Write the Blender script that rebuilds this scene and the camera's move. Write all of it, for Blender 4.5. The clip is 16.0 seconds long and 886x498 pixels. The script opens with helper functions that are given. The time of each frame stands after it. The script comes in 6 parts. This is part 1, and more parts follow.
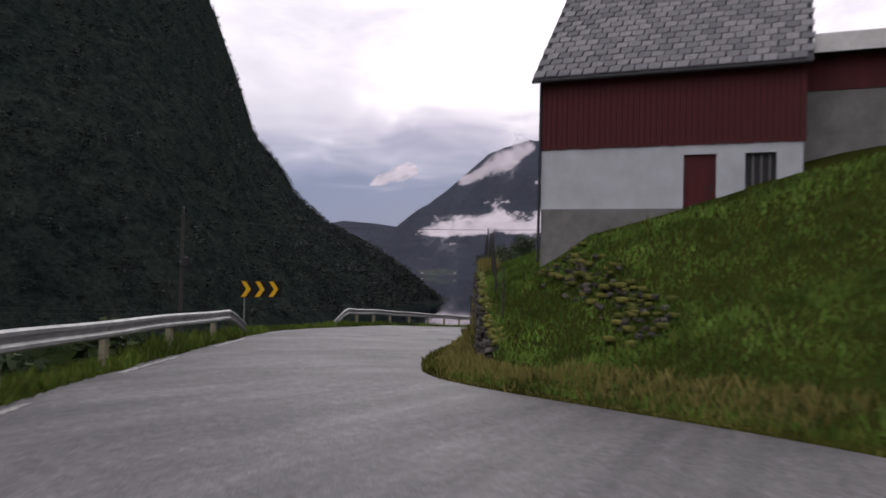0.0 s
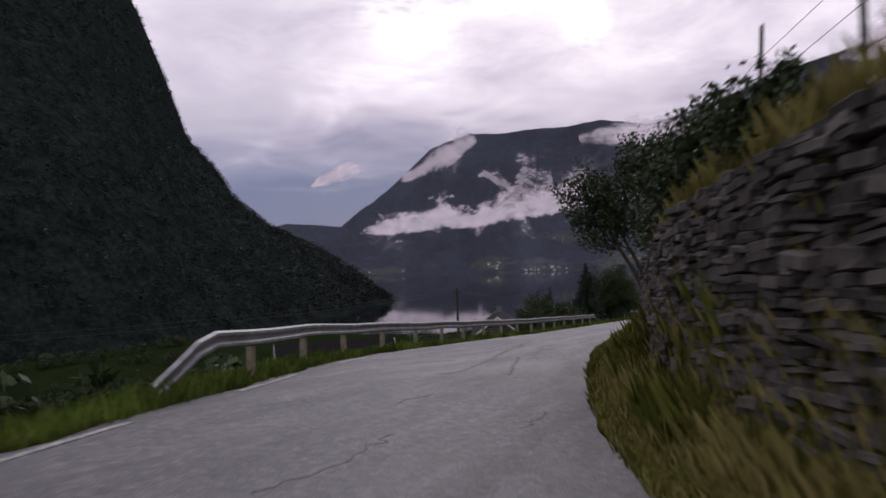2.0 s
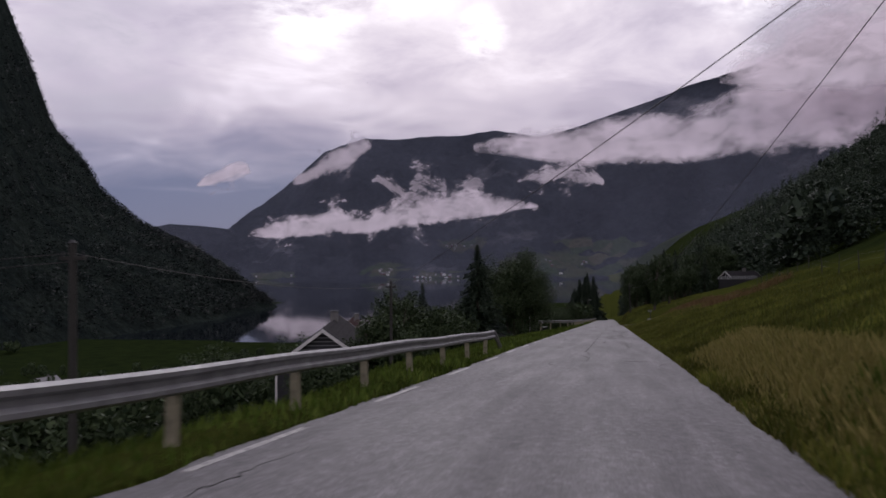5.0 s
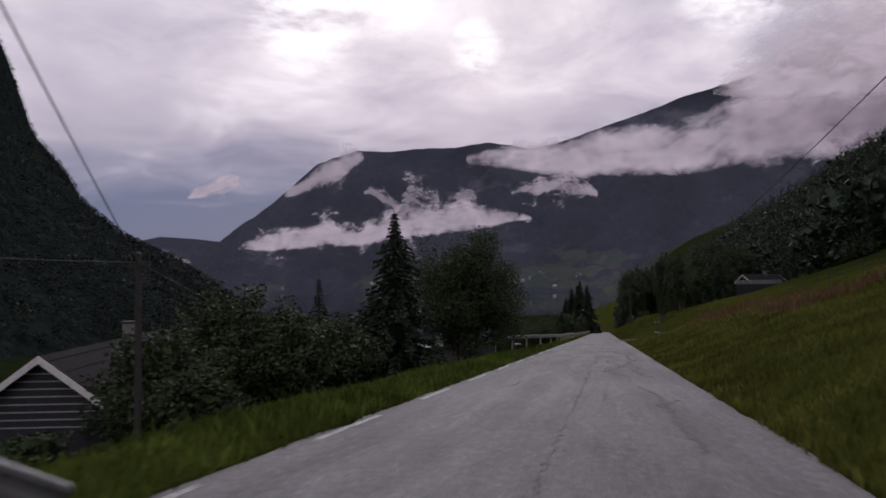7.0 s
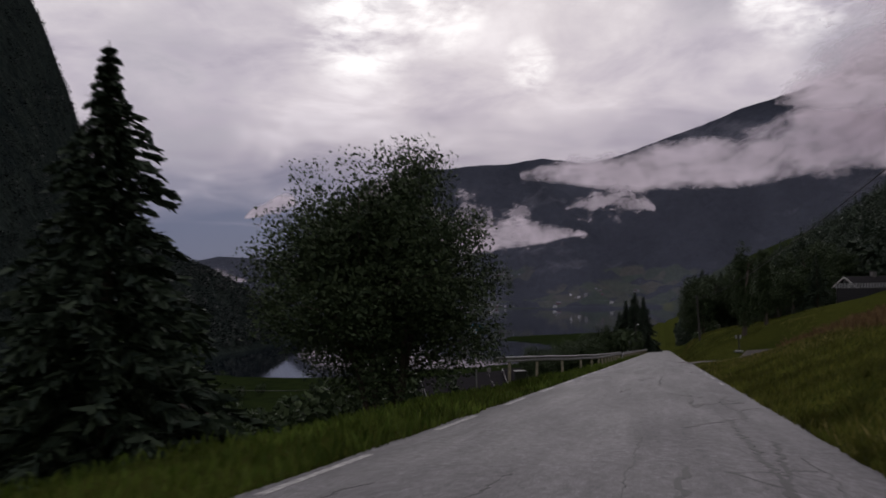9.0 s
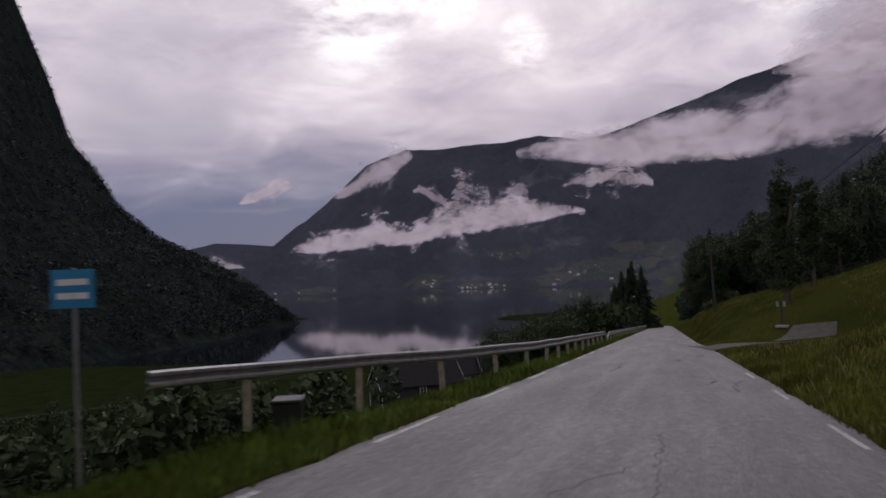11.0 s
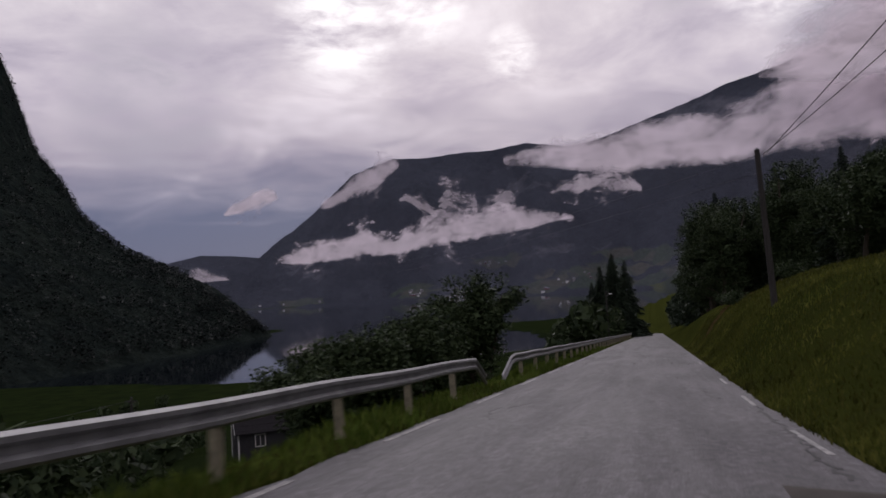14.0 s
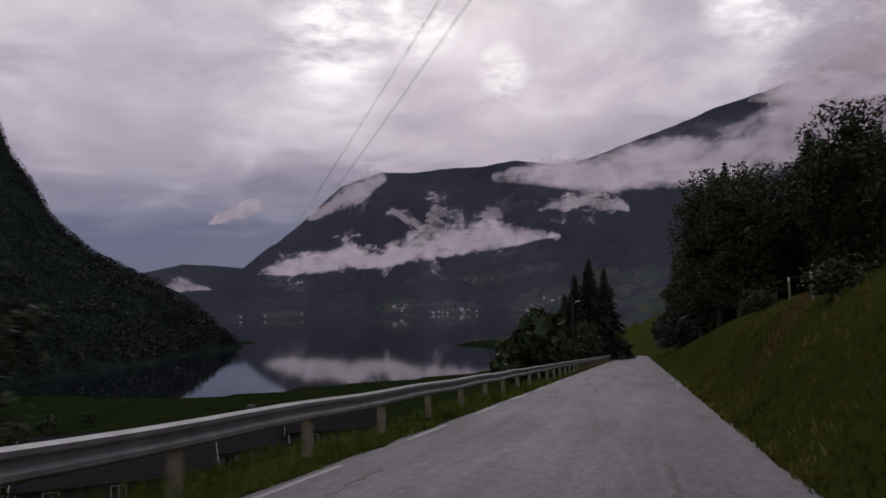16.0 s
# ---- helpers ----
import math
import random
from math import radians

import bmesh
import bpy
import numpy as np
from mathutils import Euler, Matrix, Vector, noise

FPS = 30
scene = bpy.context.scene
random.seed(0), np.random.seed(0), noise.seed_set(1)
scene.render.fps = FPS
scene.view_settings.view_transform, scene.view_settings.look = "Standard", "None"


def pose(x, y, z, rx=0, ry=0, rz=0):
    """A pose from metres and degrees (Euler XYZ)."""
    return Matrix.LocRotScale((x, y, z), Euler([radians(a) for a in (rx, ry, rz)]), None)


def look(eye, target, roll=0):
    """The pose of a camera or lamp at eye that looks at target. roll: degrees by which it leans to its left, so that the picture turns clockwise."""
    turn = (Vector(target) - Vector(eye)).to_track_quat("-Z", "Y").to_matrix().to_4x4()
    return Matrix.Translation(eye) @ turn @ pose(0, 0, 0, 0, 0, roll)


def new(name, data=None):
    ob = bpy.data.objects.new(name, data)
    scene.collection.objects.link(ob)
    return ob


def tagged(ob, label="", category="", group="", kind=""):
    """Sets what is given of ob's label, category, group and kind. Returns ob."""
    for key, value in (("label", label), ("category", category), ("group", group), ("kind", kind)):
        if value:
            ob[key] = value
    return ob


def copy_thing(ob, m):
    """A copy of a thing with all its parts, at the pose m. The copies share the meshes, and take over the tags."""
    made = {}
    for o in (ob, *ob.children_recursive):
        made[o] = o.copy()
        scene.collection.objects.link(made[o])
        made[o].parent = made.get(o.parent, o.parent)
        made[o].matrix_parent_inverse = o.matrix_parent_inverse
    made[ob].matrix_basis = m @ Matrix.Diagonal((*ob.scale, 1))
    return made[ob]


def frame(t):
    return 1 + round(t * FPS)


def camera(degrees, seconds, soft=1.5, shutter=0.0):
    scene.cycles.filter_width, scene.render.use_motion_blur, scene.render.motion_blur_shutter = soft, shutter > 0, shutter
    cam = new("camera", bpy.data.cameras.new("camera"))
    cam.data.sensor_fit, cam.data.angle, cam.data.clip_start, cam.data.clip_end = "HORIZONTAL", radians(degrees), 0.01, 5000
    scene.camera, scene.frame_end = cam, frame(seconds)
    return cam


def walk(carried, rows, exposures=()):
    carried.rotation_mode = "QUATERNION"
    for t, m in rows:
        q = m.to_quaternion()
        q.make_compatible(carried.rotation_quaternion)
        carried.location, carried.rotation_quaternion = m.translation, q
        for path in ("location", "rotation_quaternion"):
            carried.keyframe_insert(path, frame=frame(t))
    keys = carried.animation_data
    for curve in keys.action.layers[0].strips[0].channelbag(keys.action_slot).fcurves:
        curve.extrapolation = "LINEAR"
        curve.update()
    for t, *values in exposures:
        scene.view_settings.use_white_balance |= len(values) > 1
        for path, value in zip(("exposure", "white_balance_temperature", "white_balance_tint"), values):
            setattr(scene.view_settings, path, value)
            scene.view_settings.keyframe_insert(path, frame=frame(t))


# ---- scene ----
cam = camera(58.91, 16.0, soft=1.6, shutter=0.3)


def aim(x, y, z, yaw, pitch, roll):
    """Eye, heading to the left of +y, pitch and roll in degrees."""
    a, p = radians(yaw), radians(pitch)
    ahead = Vector((-math.sin(a) * math.cos(p), math.cos(a) * math.cos(p), math.sin(p)))
    return look((x, y, z), Vector((x, y, z)) + ahead, roll)


PATH = (
    (0.0, aim(19.87, -32.64, 3.54, 23.65, 0.96, 1.33)),
    (0.5, aim(16.31, -26.74, 3.18, 23.28, 1.38, 0.23)),
    (1.0, aim(12.97, -20.83, 2.83, 24.17, 0.74, 0.36)),
    (1.5, aim(9.91, -14.75, 2.48, 22.30, 1.32, -0.93)),
    (2.0, aim(7.23, -8.44, 2.13, 19.73, 0.73, -1.85)),
    (2.5, aim(5.00, -1.97, 1.68, 17.77, 0.23, -1.84)),
    (3.0, aim(3.25, 4.65, 1.17, 15.44, 0.55, -1.32)),
    (3.5, aim(1.96, 11.40, 0.67, 13.42, 0.76, -1.13)),
    (4.0, aim(1.20, 18.40, 0.25, 13.13, 0.87, -0.30)),
    (6.5, aim(-0.00, 53.15, -2.13, 10.47, 1.64, -1.62)),
    (7.0, aim(0.06, 60.02, -2.53, 11.50, 2.04, -0.64)),
    (7.5, aim(0.04, 66.87, -2.97, 12.78, 2.93, -0.18)),
    (8.0, aim(-0.01, 73.76, -3.40, 12.31, 5.27, -0.22)),
    (8.5, aim(-0.07, 80.78, -3.91, 12.32, 5.13, -0.29)),
    (9.0, aim(0.09, 87.91, -4.45, 15.52, 3.41, -0.94)),
    (9.5, aim(-0.21, 94.97, -4.88, 16.58, 2.53, -1.59)),
    (12.0, aim(0.24, 129.95, -7.20, 14.70, 2.00, -2.76)),
    (12.5, aim(0.11, 136.96, -7.64, 14.37, 2.28, -1.75)),
    (13.0, aim(0.08, 143.99, -8.10, 14.84, 3.23, -2.20)),
    (13.5, aim(0.16, 151.05, -8.63, 14.97, 3.43, -1.91)),
    (14.0, aim(0.30, 158.15, -9.09, 14.77, 2.73, -3.33)),
    (14.5, aim(0.40, 165.25, -9.54, 14.32, 3.23, -3.35)),
    (15.0, aim(0.50, 172.34, -10.04, 14.14, 3.86, -2.59)),
    (15.5, aim(0.33, 179.44, -10.52, 13.36, 4.32, -2.54)),
    (16.0, aim(0.47, 186.55, -10.95, 13.81, 3.86, -1.80)),
)
EXPOSURES = (
    (0.0, 0.75, 6500, 4), (0.5, 0.58, 6450, 6), (1.0, 0.36, 6320, 13), (2.0, 0.31, 6320, 12), (3.0, 0.38, 6280, 13), (4.0, 0.22, 6280, 13), (7.0, 0.06, 6380, 12), (7.8, -0.22, 6450, 9),
    (8.5, -0.33, 6500, 8), (9.0, -0.17, 6500, 8), (9.6, 0.08, 6520, 9), (12.0, -0.10, 6440, 12), (14.0, -0.13, 6440, 12), (16.0, -0.26, 6420, 11))
walk(cam, PATH, EXPOSURES)

# ---------------------------------------------------------------- light
world = bpy.data.worlds.new("overcast")
scene.world = world
world.use_nodes = True
wn, wl = world.node_tree.nodes, world.node_tree.links
wn.clear()


def wnode(kind, **kw):
    n = wn.new(kind)
    for k, v in kw.items():
        if k == "op":
            n.operation = v
        elif k == "blend":
            n.data_type, n.blend_type = "RGBA", v
    return n


def wmix(fac, a, b, blend="MIX"):
    n = wnode("ShaderNodeMix", blend=blend)
    for sock, v in ((n.inputs[0], fac), (n.inputs[6], a), (n.inputs[7], b)):
        if isinstance(v, (int, float)):
            sock.default_value = v
        elif isinstance(v, tuple):
            sock.default_value = (*v, 1)
        else:
            wl.new(v, sock)
    return n.outputs[2]


def wramp(src, stops):
    n = wn.new("ShaderNodeValToRGB")
    while len(n.color_ramp.elements) < len(stops):
        n.color_ramp.elements.new(0.5)
    for e, (p, c) in zip(n.color_ramp.elements, stops):
        e.position, e.color = p, (*c, 1) if isinstance(c, tuple) else (c, c, c, 1)
    wl.new(src, n.inputs[0])
    return n.outputs[0]


def wnoise(vec, scale, detail, rough, warp=0.0):
    n = wn.new("ShaderNodeTexNoise")
    n.inputs["Scale"].default_value, n.inputs["Detail"].default_value = scale, detail
    n.inputs["Roughness"].default_value, n.inputs["Distortion"].default_value = rough, warp
    wl.new(vec, n.inputs["Vector"])
    return n.outputs["Fac"]


coord = wn.new("ShaderNodeTexCoord")
squash = wn.new("ShaderNodeMapping")          # clouds lie in flat layers
squash.inputs["Scale"].default_value = (1.0, 1.0, 2.6)
squash.inputs["Rotation"].default_value = (0, 0, radians(-13.5))
wl.new(coord.outputs["Generated"], squash.inputs["Vector"])
sky = wn.new("ShaderNodeTexSky")
sky.sky_type, sky.sun_disc = "NISHITA", False
sky.sun_elevation, sky.sun_rotation = radians(28), radians(-10)
height = wn.new("ShaderNodeSeparateXYZ")
wl.new(coord.outputs["Generated"], height.inputs[0])
lift = wnode("ShaderNodeMath", op="ADD")      # clouds as layers seen from below
wl.new(height.outputs["Z"], lift.inputs[0])
lift.inputs[1].default_value = 0.16
layer = wn.new("ShaderNodeCombineXYZ")
for axis in ("X", "Y"):
    d = wnode("ShaderNodeMath", op="DIVIDE")
    wl.new(height.outputs[axis], d.inputs[0])
    wl.new(lift.outputs[0], d.inputs[1])
    wl.new(d.outputs[0], layer.inputs[axis])
swing = wn.new("ShaderNodeMapping")
swing.inputs["Rotation"].default_value = (0, 0, radians(-13.5))
wl.new(layer.outputs[0], swing.inputs["Vector"])
big = wnoise(swing.outputs[0], 0.75, 5, 0.55, 0.35)
mid = wnoise(swing.outputs[0], 2.3, 8, 0.60, 0.55)
fine = wnoise(squash.outputs[0], 7.0, 7, 0.58, 0.3)


def wmath(op, a, b):
    n = wnode("ShaderNodeMath", op=op)
    for sock, v in ((n.inputs[0], a), (n.inputs[1], b)):
        if isinstance(v, (int, float)):
            sock.default_value = v
        else:
            wl.new(v, sock)
    return n.outputs[0]


def wtoward(az, el, inner, outer):
    """1 towards a part of the sky, falling to 0 at the outer angle from it."""
    n = wn.new("ShaderNodeVectorMath")
    n.operation = "DOT_PRODUCT"
    a, e = radians(az), radians(el)
    n.inputs[1].default_value = (-math.sin(a) * math.cos(e), math.cos(a) * math.cos(e), math.sin(e))
    wl.new(coord.outputs["Generated"], n.inputs[0])
    m = wn.new("ShaderNodeMapRange")
    m.interpolation_type = "SMOOTHSTEP"
    m.inputs["From Min"].default_value, m.inputs["From Max"].default_value = math.cos(radians(outer)), math.cos(radians(inner))
    wl.new(n.outputs["Value"], m.inputs["Value"])
    return m.outputs["Result"]


def wany(spots):
    out = 0.0
    for spot in spots:
        out = wmath("MAXIMUM", out, wtoward(*spot))
    return out


# the cloud deck: pale with grey bellies, darker and bluer towards the horizon
lump = wmath("ADD", wmath("MULTIPLY", big, 0.45), wmath("ADD", wmath("MULTIPLY", mid, 0.38), wmath("MULTIPLY", fine, 0.17)))
low = wramp(height.outputs["Z"], ((0.02, (0.30, 0.285, 0.40)), (0.10, (0.44, 0.39, 0.49)), (0.17, (0.60, 0.53, 0.61)), (0.26, (0.76, 0.69, 0.75)), (0.38, (0.76, 0.70, 0.75)), (0.6, (0.62, 0.57, 0.61))))
tone = wramp(lump, ((0.36, (0.55, 0.53, 0.62)), (0.45, (0.82, 0.80, 0.85)), (0.52, (1.03, 1.02, 1.02)), (0.60, (1.32, 1.33, 1.30))))
veil = wmix(1.0, low, tone, "MULTIPLY")
# heavy grey lumps hanging lower than the deck
belly = wany(((22, 25, 2.0, 7.0), (-3.6, 20.5, 0.5, 4.0), (-14, 15.5, 1.0, 6.0), (35, 14, 1.0, 7.0), (-30, 22, 4.0, 12.0)))
belly = wramp(wmath("MULTIPLY", belly, wmath("ADD", 0.55, wmath("MULTIPLY", wmath("SUBTRACT", mid, 0.5), 4.0))), ((0.12, 0.0), (0.75, 0.6)))
veil = wmix(belly, veil, (0.40, 0.37, 0.45))
# thin places where the bright sky beyond shows through
thin = wany(((21.5, 19.0, 0.6, 5.2), (15.5, 20.6, 0.5, 4.2), (8.9, 16.4, 0.0, 2.4), (-9.5, 20.0, 0.6, 5.0), (-18, 17.0, 0.4, 3.0), (4.0, 26.0, 1.0, 7.0), (40, 30, 2.0, 9.0), (-30, 32, 3.0, 12.0)))
curl = wnoise(squash.outputs[0], 24.0, 6, 0.6, 0.4)
rift = wmath("ADD", wmath("MULTIPLY", mid, 0.4), wmath("ADD", wmath("MULTIPLY", fine, 0.3), wmath("MULTIPLY", curl, 0.3)))
thin = wramp(wmath("MULTIPLY", thin, wmath("ADD", 0.5, wmath("MULTIPLY", wmath("SUBTRACT", rift, 0.5), 6.5))), ((0.05, 0.0), (0.45, 0.42), (0.85, 1.0)))
veil = wmix(thin, veil, (1.30, 1.23, 1.25))
# rain-dark air in the gap at the lake's end
gap_side = wtoward(29, 3.4, 4.0, 24.0)
gap_edge = wmath("ADD", height.outputs["Z"], wmath("MULTIPLY", wmath("SUBTRACT", mid, 0.5), 0.10))
gap_low = wramp(gap_edge, ((0.09, 1.0), (0.19, 0.0)))
gap = wmix(1.0, gap_side, gap_low, "MULTIPLY")
veil = wmix(gap, veil, (0.125, 0.142, 0.25))
clear = wmix(1.0, sky.outputs[0], (0.06, 0.06, 0.06), "MULTIPLY")
dome = wmix(0.92, clear, veil)
bg = wn.new("ShaderNodeBackground")
bg.inputs["Strength"].default_value = 1.0
wl.new(dome, bg.inputs["Color"])
wo = wn.new("ShaderNodeOutputWorld")
wl.new(bg.outputs[0], wo.inputs["Surface"])

sun_data = bpy.data.lights.new("sun", "SUN")
sun_data.energy, sun_data.angle, sun_data.color = 0.4, radians(25), (1.0, 0.95, 0.95)
sun = new("sun", sun_data)
sun.matrix_world = look((0, 0, 200), (30, -160, 80))


# ---------------------------------------------------------------- materials
class Mat:
    """A node material under construction, with short calls for its nodes."""

    def __init__(self, name, rough=0.8, metal=0.0, spec=0.4):
        self.m = bpy.data.materials.new(name)
        self.m.use_nodes = True
        self.n, self.l = self.m.node_tree.nodes, self.m.node_tree.links
        self.p = self.n["Principled BSDF"]
        self.p.inputs["Roughness"].default_value = rough
        self.p.inputs["Metallic"].default_value = metal
        self.p.inputs["Specular IOR Level"].default_value = spec
        self.co = self.n.new("ShaderNodeTexCoord").outputs["Object"]

    def put(self, sock, v):
        if isinstance(v, (int, float)):
            sock.default_value = v
        elif isinstance(v, tuple):
            sock.default_value = (*v, 1) if len(sock.default_value) == 4 and len(v) == 3 else v
        else:
            self.l.new(v, sock)

    def scaled(self, sx, sy, sz):
        n = self.n.new("ShaderNodeMapping")
        n.inputs["Scale"].default_value = (sx, sy, sz)
        self.l.new(self.co, n.inputs["Vector"])
        return n.outputs[0]

    def noise(self, scale, detail=4, rough=0.55, vec=None, warp=0.0):
        n = self.n.new("ShaderNodeTexNoise")
        n.inputs["Scale"].default_value, n.inputs["Detail"].default_value = scale, detail
        n.inputs["Roughness"].default_value, n.inputs["Distortion"].default_value = rough, warp
        self.l.new(vec or self.co, n.inputs["Vector"])
        return n.outputs["Fac"]

    def cells(self, scale, feature="F1", vec=None, out="Distance"):
        n = self.n.new("ShaderNodeTexVoronoi")
        n.feature = feature
        n.inputs["Scale"].default_value = scale
        self.l.new(vec or self.co, n.inputs["Vector"])
        return n.outputs[out]

    def ramp(self, src, *stops):
        n = self.n.new("ShaderNodeValToRGB")
        while len(n.color_ramp.elements) < len(stops):
            n.color_ramp.elements.new(0.5)
        for e, (p, c) in zip(n.color_ramp.elements, stops):
            e.position, e.color = p, (*c, 1) if isinstance(c, tuple) else (c, c, c, 1)
        self.l.new(src, n.inputs[0])
        return n.outputs[0]

    def mix(self, fac, a, b, blend="MIX"):
        n = self.n.new("ShaderNodeMix")
        n.data_type, n.blend_type = "RGBA", blend
        for sock, v in ((n.inputs[0], fac), (n.inputs[6], a), (n.inputs[7], b)):
            self.put(sock, v)
        return n.outputs[2]

    def math(self, op, a, b=0.0):
        n = self.n.new("ShaderNodeMath")
        n.operation = op
        n.inputs[2].default_value = 0.5
        self.put(n.inputs[0], a)
        self.put(n.inputs[1], b)
        return n.outputs[0]

    def piece(self):
        return self.n.new("ShaderNodeObjectInfo").outputs["Random"]

    def island(self):
        return self.n.new("ShaderNodeNewGeometry").outputs["Random Per Island"]

    def axis(self, which):
        n = self.n.new("ShaderNodeSeparateXYZ")
        self.l.new(self.co, n.inputs[0])
        return n.outputs[which]

    def colour(self, v):
        self.put(self.p.inputs["Base Color"], v)
        return self

    def rough(self, v):
        self.put(self.p.inputs["Roughness"], v)
        return self

    def bump(self, src, strength=0.4, depth=0.02):
        n = self.n.new("ShaderNodeBump")
        n.inputs["Strength"].default_value, n.inputs["Distance"].default_value = strength, depth
        self.l.new(src, n.inputs["Height"])
        self.l.new(n.outputs[0], self.p.inputs["Normal"])
        return self


def asphalt():
    m = Mat("old_wet_asphalt", 0.6, spec=0.4)
    long_ = m.scaled(1.0, 0.10, 1.0)
    patch = m.noise(0.45, 5, 0.65, m.scaled(1.0, 0.3, 1.0))
    track = m.noise(1.6, 4, 0.6, m.scaled(1.0, 0.03, 1.0))
    mottle = m.noise(9, 7, 0.8)
    chip = m.cells(30)
    speck = m.cells(13, out="Color")
    streak = m.noise(7, 4, 0.7, long_)
    col = m.mix(m.ramp(patch, (0.38, 0.0), (0.62, 1.0)), (0.125, 0.121, 0.132), (0.165, 0.160, 0.172))
    col = m.mix(m.ramp(track, (0.42, 0.0), (0.62, 0.65)), col, (0.215, 0.208, 0.222))
    col = m.mix(0.75, col, m.ramp(mottle, (0.33, 0.50), (0.67, 1.45)), "MULTIPLY")
    col = m.mix(0.3, col, m.ramp(streak, (0.35, 0.6), (0.65, 1.35)), "MULTIPLY")
    col = m.mix(0.8, col, m.ramp(chip, (0.0, 1.5), (0.5, 0.55)), "MULTIPLY")
    col = m.mix(0.55, col, m.ramp(speck, (0.2, 0.62), (0.9, 1.5)), "MULTIPLY")
    m.colour(col)
    m.rough(m.ramp(m.noise(1.1, 5, 0.65, m.scaled(1.0, 0.12, 1.0)), (0.36, 0.52), (0.64, 0.66)))
    m.bump(m.math("ADD", m.math("MULTIPLY", mottle, 0.6), chip), 0.8, 0.012)
    return m.m


def tar(name, c, rough=0.5):
    m = Mat(name, rough)
    m.colour(m.mix(m.noise(14, 4), tuple(v * 0.7 for v in c), tuple(v * 1.3 for v in c)))
    return m.m


def line_paint():
    m = Mat("worn_road_paint", 0.55)
    wear = m.ramp(m.noise(9, 6, 0.7), (0.42, 0.0), (0.6, 1.0))
    m.colour(m.mix(wear, (0.18, 0.18, 0.185), (0.52, 0.51, 0.50)))
    return m.m


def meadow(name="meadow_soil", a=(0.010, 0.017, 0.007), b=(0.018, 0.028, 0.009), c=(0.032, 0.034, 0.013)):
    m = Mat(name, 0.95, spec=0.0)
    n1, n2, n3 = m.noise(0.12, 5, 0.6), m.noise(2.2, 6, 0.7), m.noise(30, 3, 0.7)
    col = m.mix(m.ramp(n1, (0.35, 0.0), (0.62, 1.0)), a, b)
    # stronger green along the road, darker tones down the valley and up the hill
    near_road = m.ramp(m.math("MULTIPLY_ADD", m.axis("X"), 0.02), (0.16, 0.0), (0.30, 1.0))
    near_road = m.math("MULTIPLY", near_road, m.ramp(m.math("MULTIPLY_ADD", m.axis("X"), 0.008), (0.68, 1.0), (0.82, 0.12)))
    col = m.mix(near_road, col, m.mix(m.ramp(n1, (0.35, 0.0), (0.62, 1.0)), (0.034, 0.044, 0.010), (0.056, 0.064, 0.014)))
    col = m.mix(m.ramp(n2, (0.52, 0.0), (0.72, 0.8)), col, c)
    m.colour(m.mix(0.6, col, m.ramp(n3, (0.3, 0.5), (0.7, 1.4)), "MULTIPLY"))
    m.bump(m.math("ADD", n2, m.math("MULTIPLY", n3, 0.5)), 0.7, 0.12)
    return m.m


def leaf(name, lo, hi, rough=0.55, patch=0.0):
    m = Mat(name, rough, spec=0.08)
    r = m.island()
    col = m.mix(r, lo, hi)
    if patch:
        col = m.mix(1.0, col, m.ramp(m.noise(patch, 4, 0.6), (0.36, 0.5), (0.50, 1.0), (0.66, 1.7)), "MULTIPLY")
    m.colour(col)
    return m.m


def bark(name, c):
    m = Mat(name, 0.9)
    v = m.scaled(6, 6, 1.2)
    m.colour(m.mix(m.noise(3, 6, 0.7, v), tuple(x * 0.5 for x in c), tuple(x * 1.5 for x in c)))
    m.bump(m.noise(5, 5, 0.7, v), 0.8, 0.03)
    return m.m


def plain(name, c, rough=0.6, metal=0.0, grain=8.0, vary=0.25, bump=0.15):
    m = Mat(name, rough, metal)
    n = m.noise(grain, 5, 0.65)
    m.colour(m.mix(m.ramp(n, (0.3, 0.0), (0.7, 1.0)), tuple(v * (1 - vary) for v in c), tuple(min(1, v * (1 + vary)) for v in c)))
    if bump:
        m.bump(m.noise(grain * 5, 3), bump, 0.01)
    return m.m


def pieced(name, dark, light, rough=0.85, bump=0.5, grain=5.0, spec=0.3):
    """For stones, slates and boards: each object or island its own tone."""
    m = Mat(name, rough, spec=spec)
    tone = m.math("FRACT", m.math("ADD", m.piece(), m.island()))
    n = m.noise(grain, 6, 0.7)
    col = m.mix(tone, dark, light)
    m.colour(m.mix(0.7, col, m.ramp(n, (0.3, 0.45), (0.7, 1.45)), "MULTIPLY"))
    m.bump(m.noise(grain * 3, 6, 0.7), bump, 0.03)
    return m.m


def boards(name, c, width=0.14, rough=0.75):
    """Painted upright boarding, with weather on it."""
    m = Mat(name, rough)
    n = m.noise(1.2, 5, 0.7, m.scaled(3, 3, 0.4))
    m.colour(m.mix(m.ramp(n, (0.3, 0.0), (0.75, 1.0)), tuple(v * 0.7 for v in c), tuple(v * 1.25 for v in c)))
    m.bump(m.noise(9, 4, 0.6, m.scaled(3, 3, 0.15)), 0.3, 0.01)
    return m.m


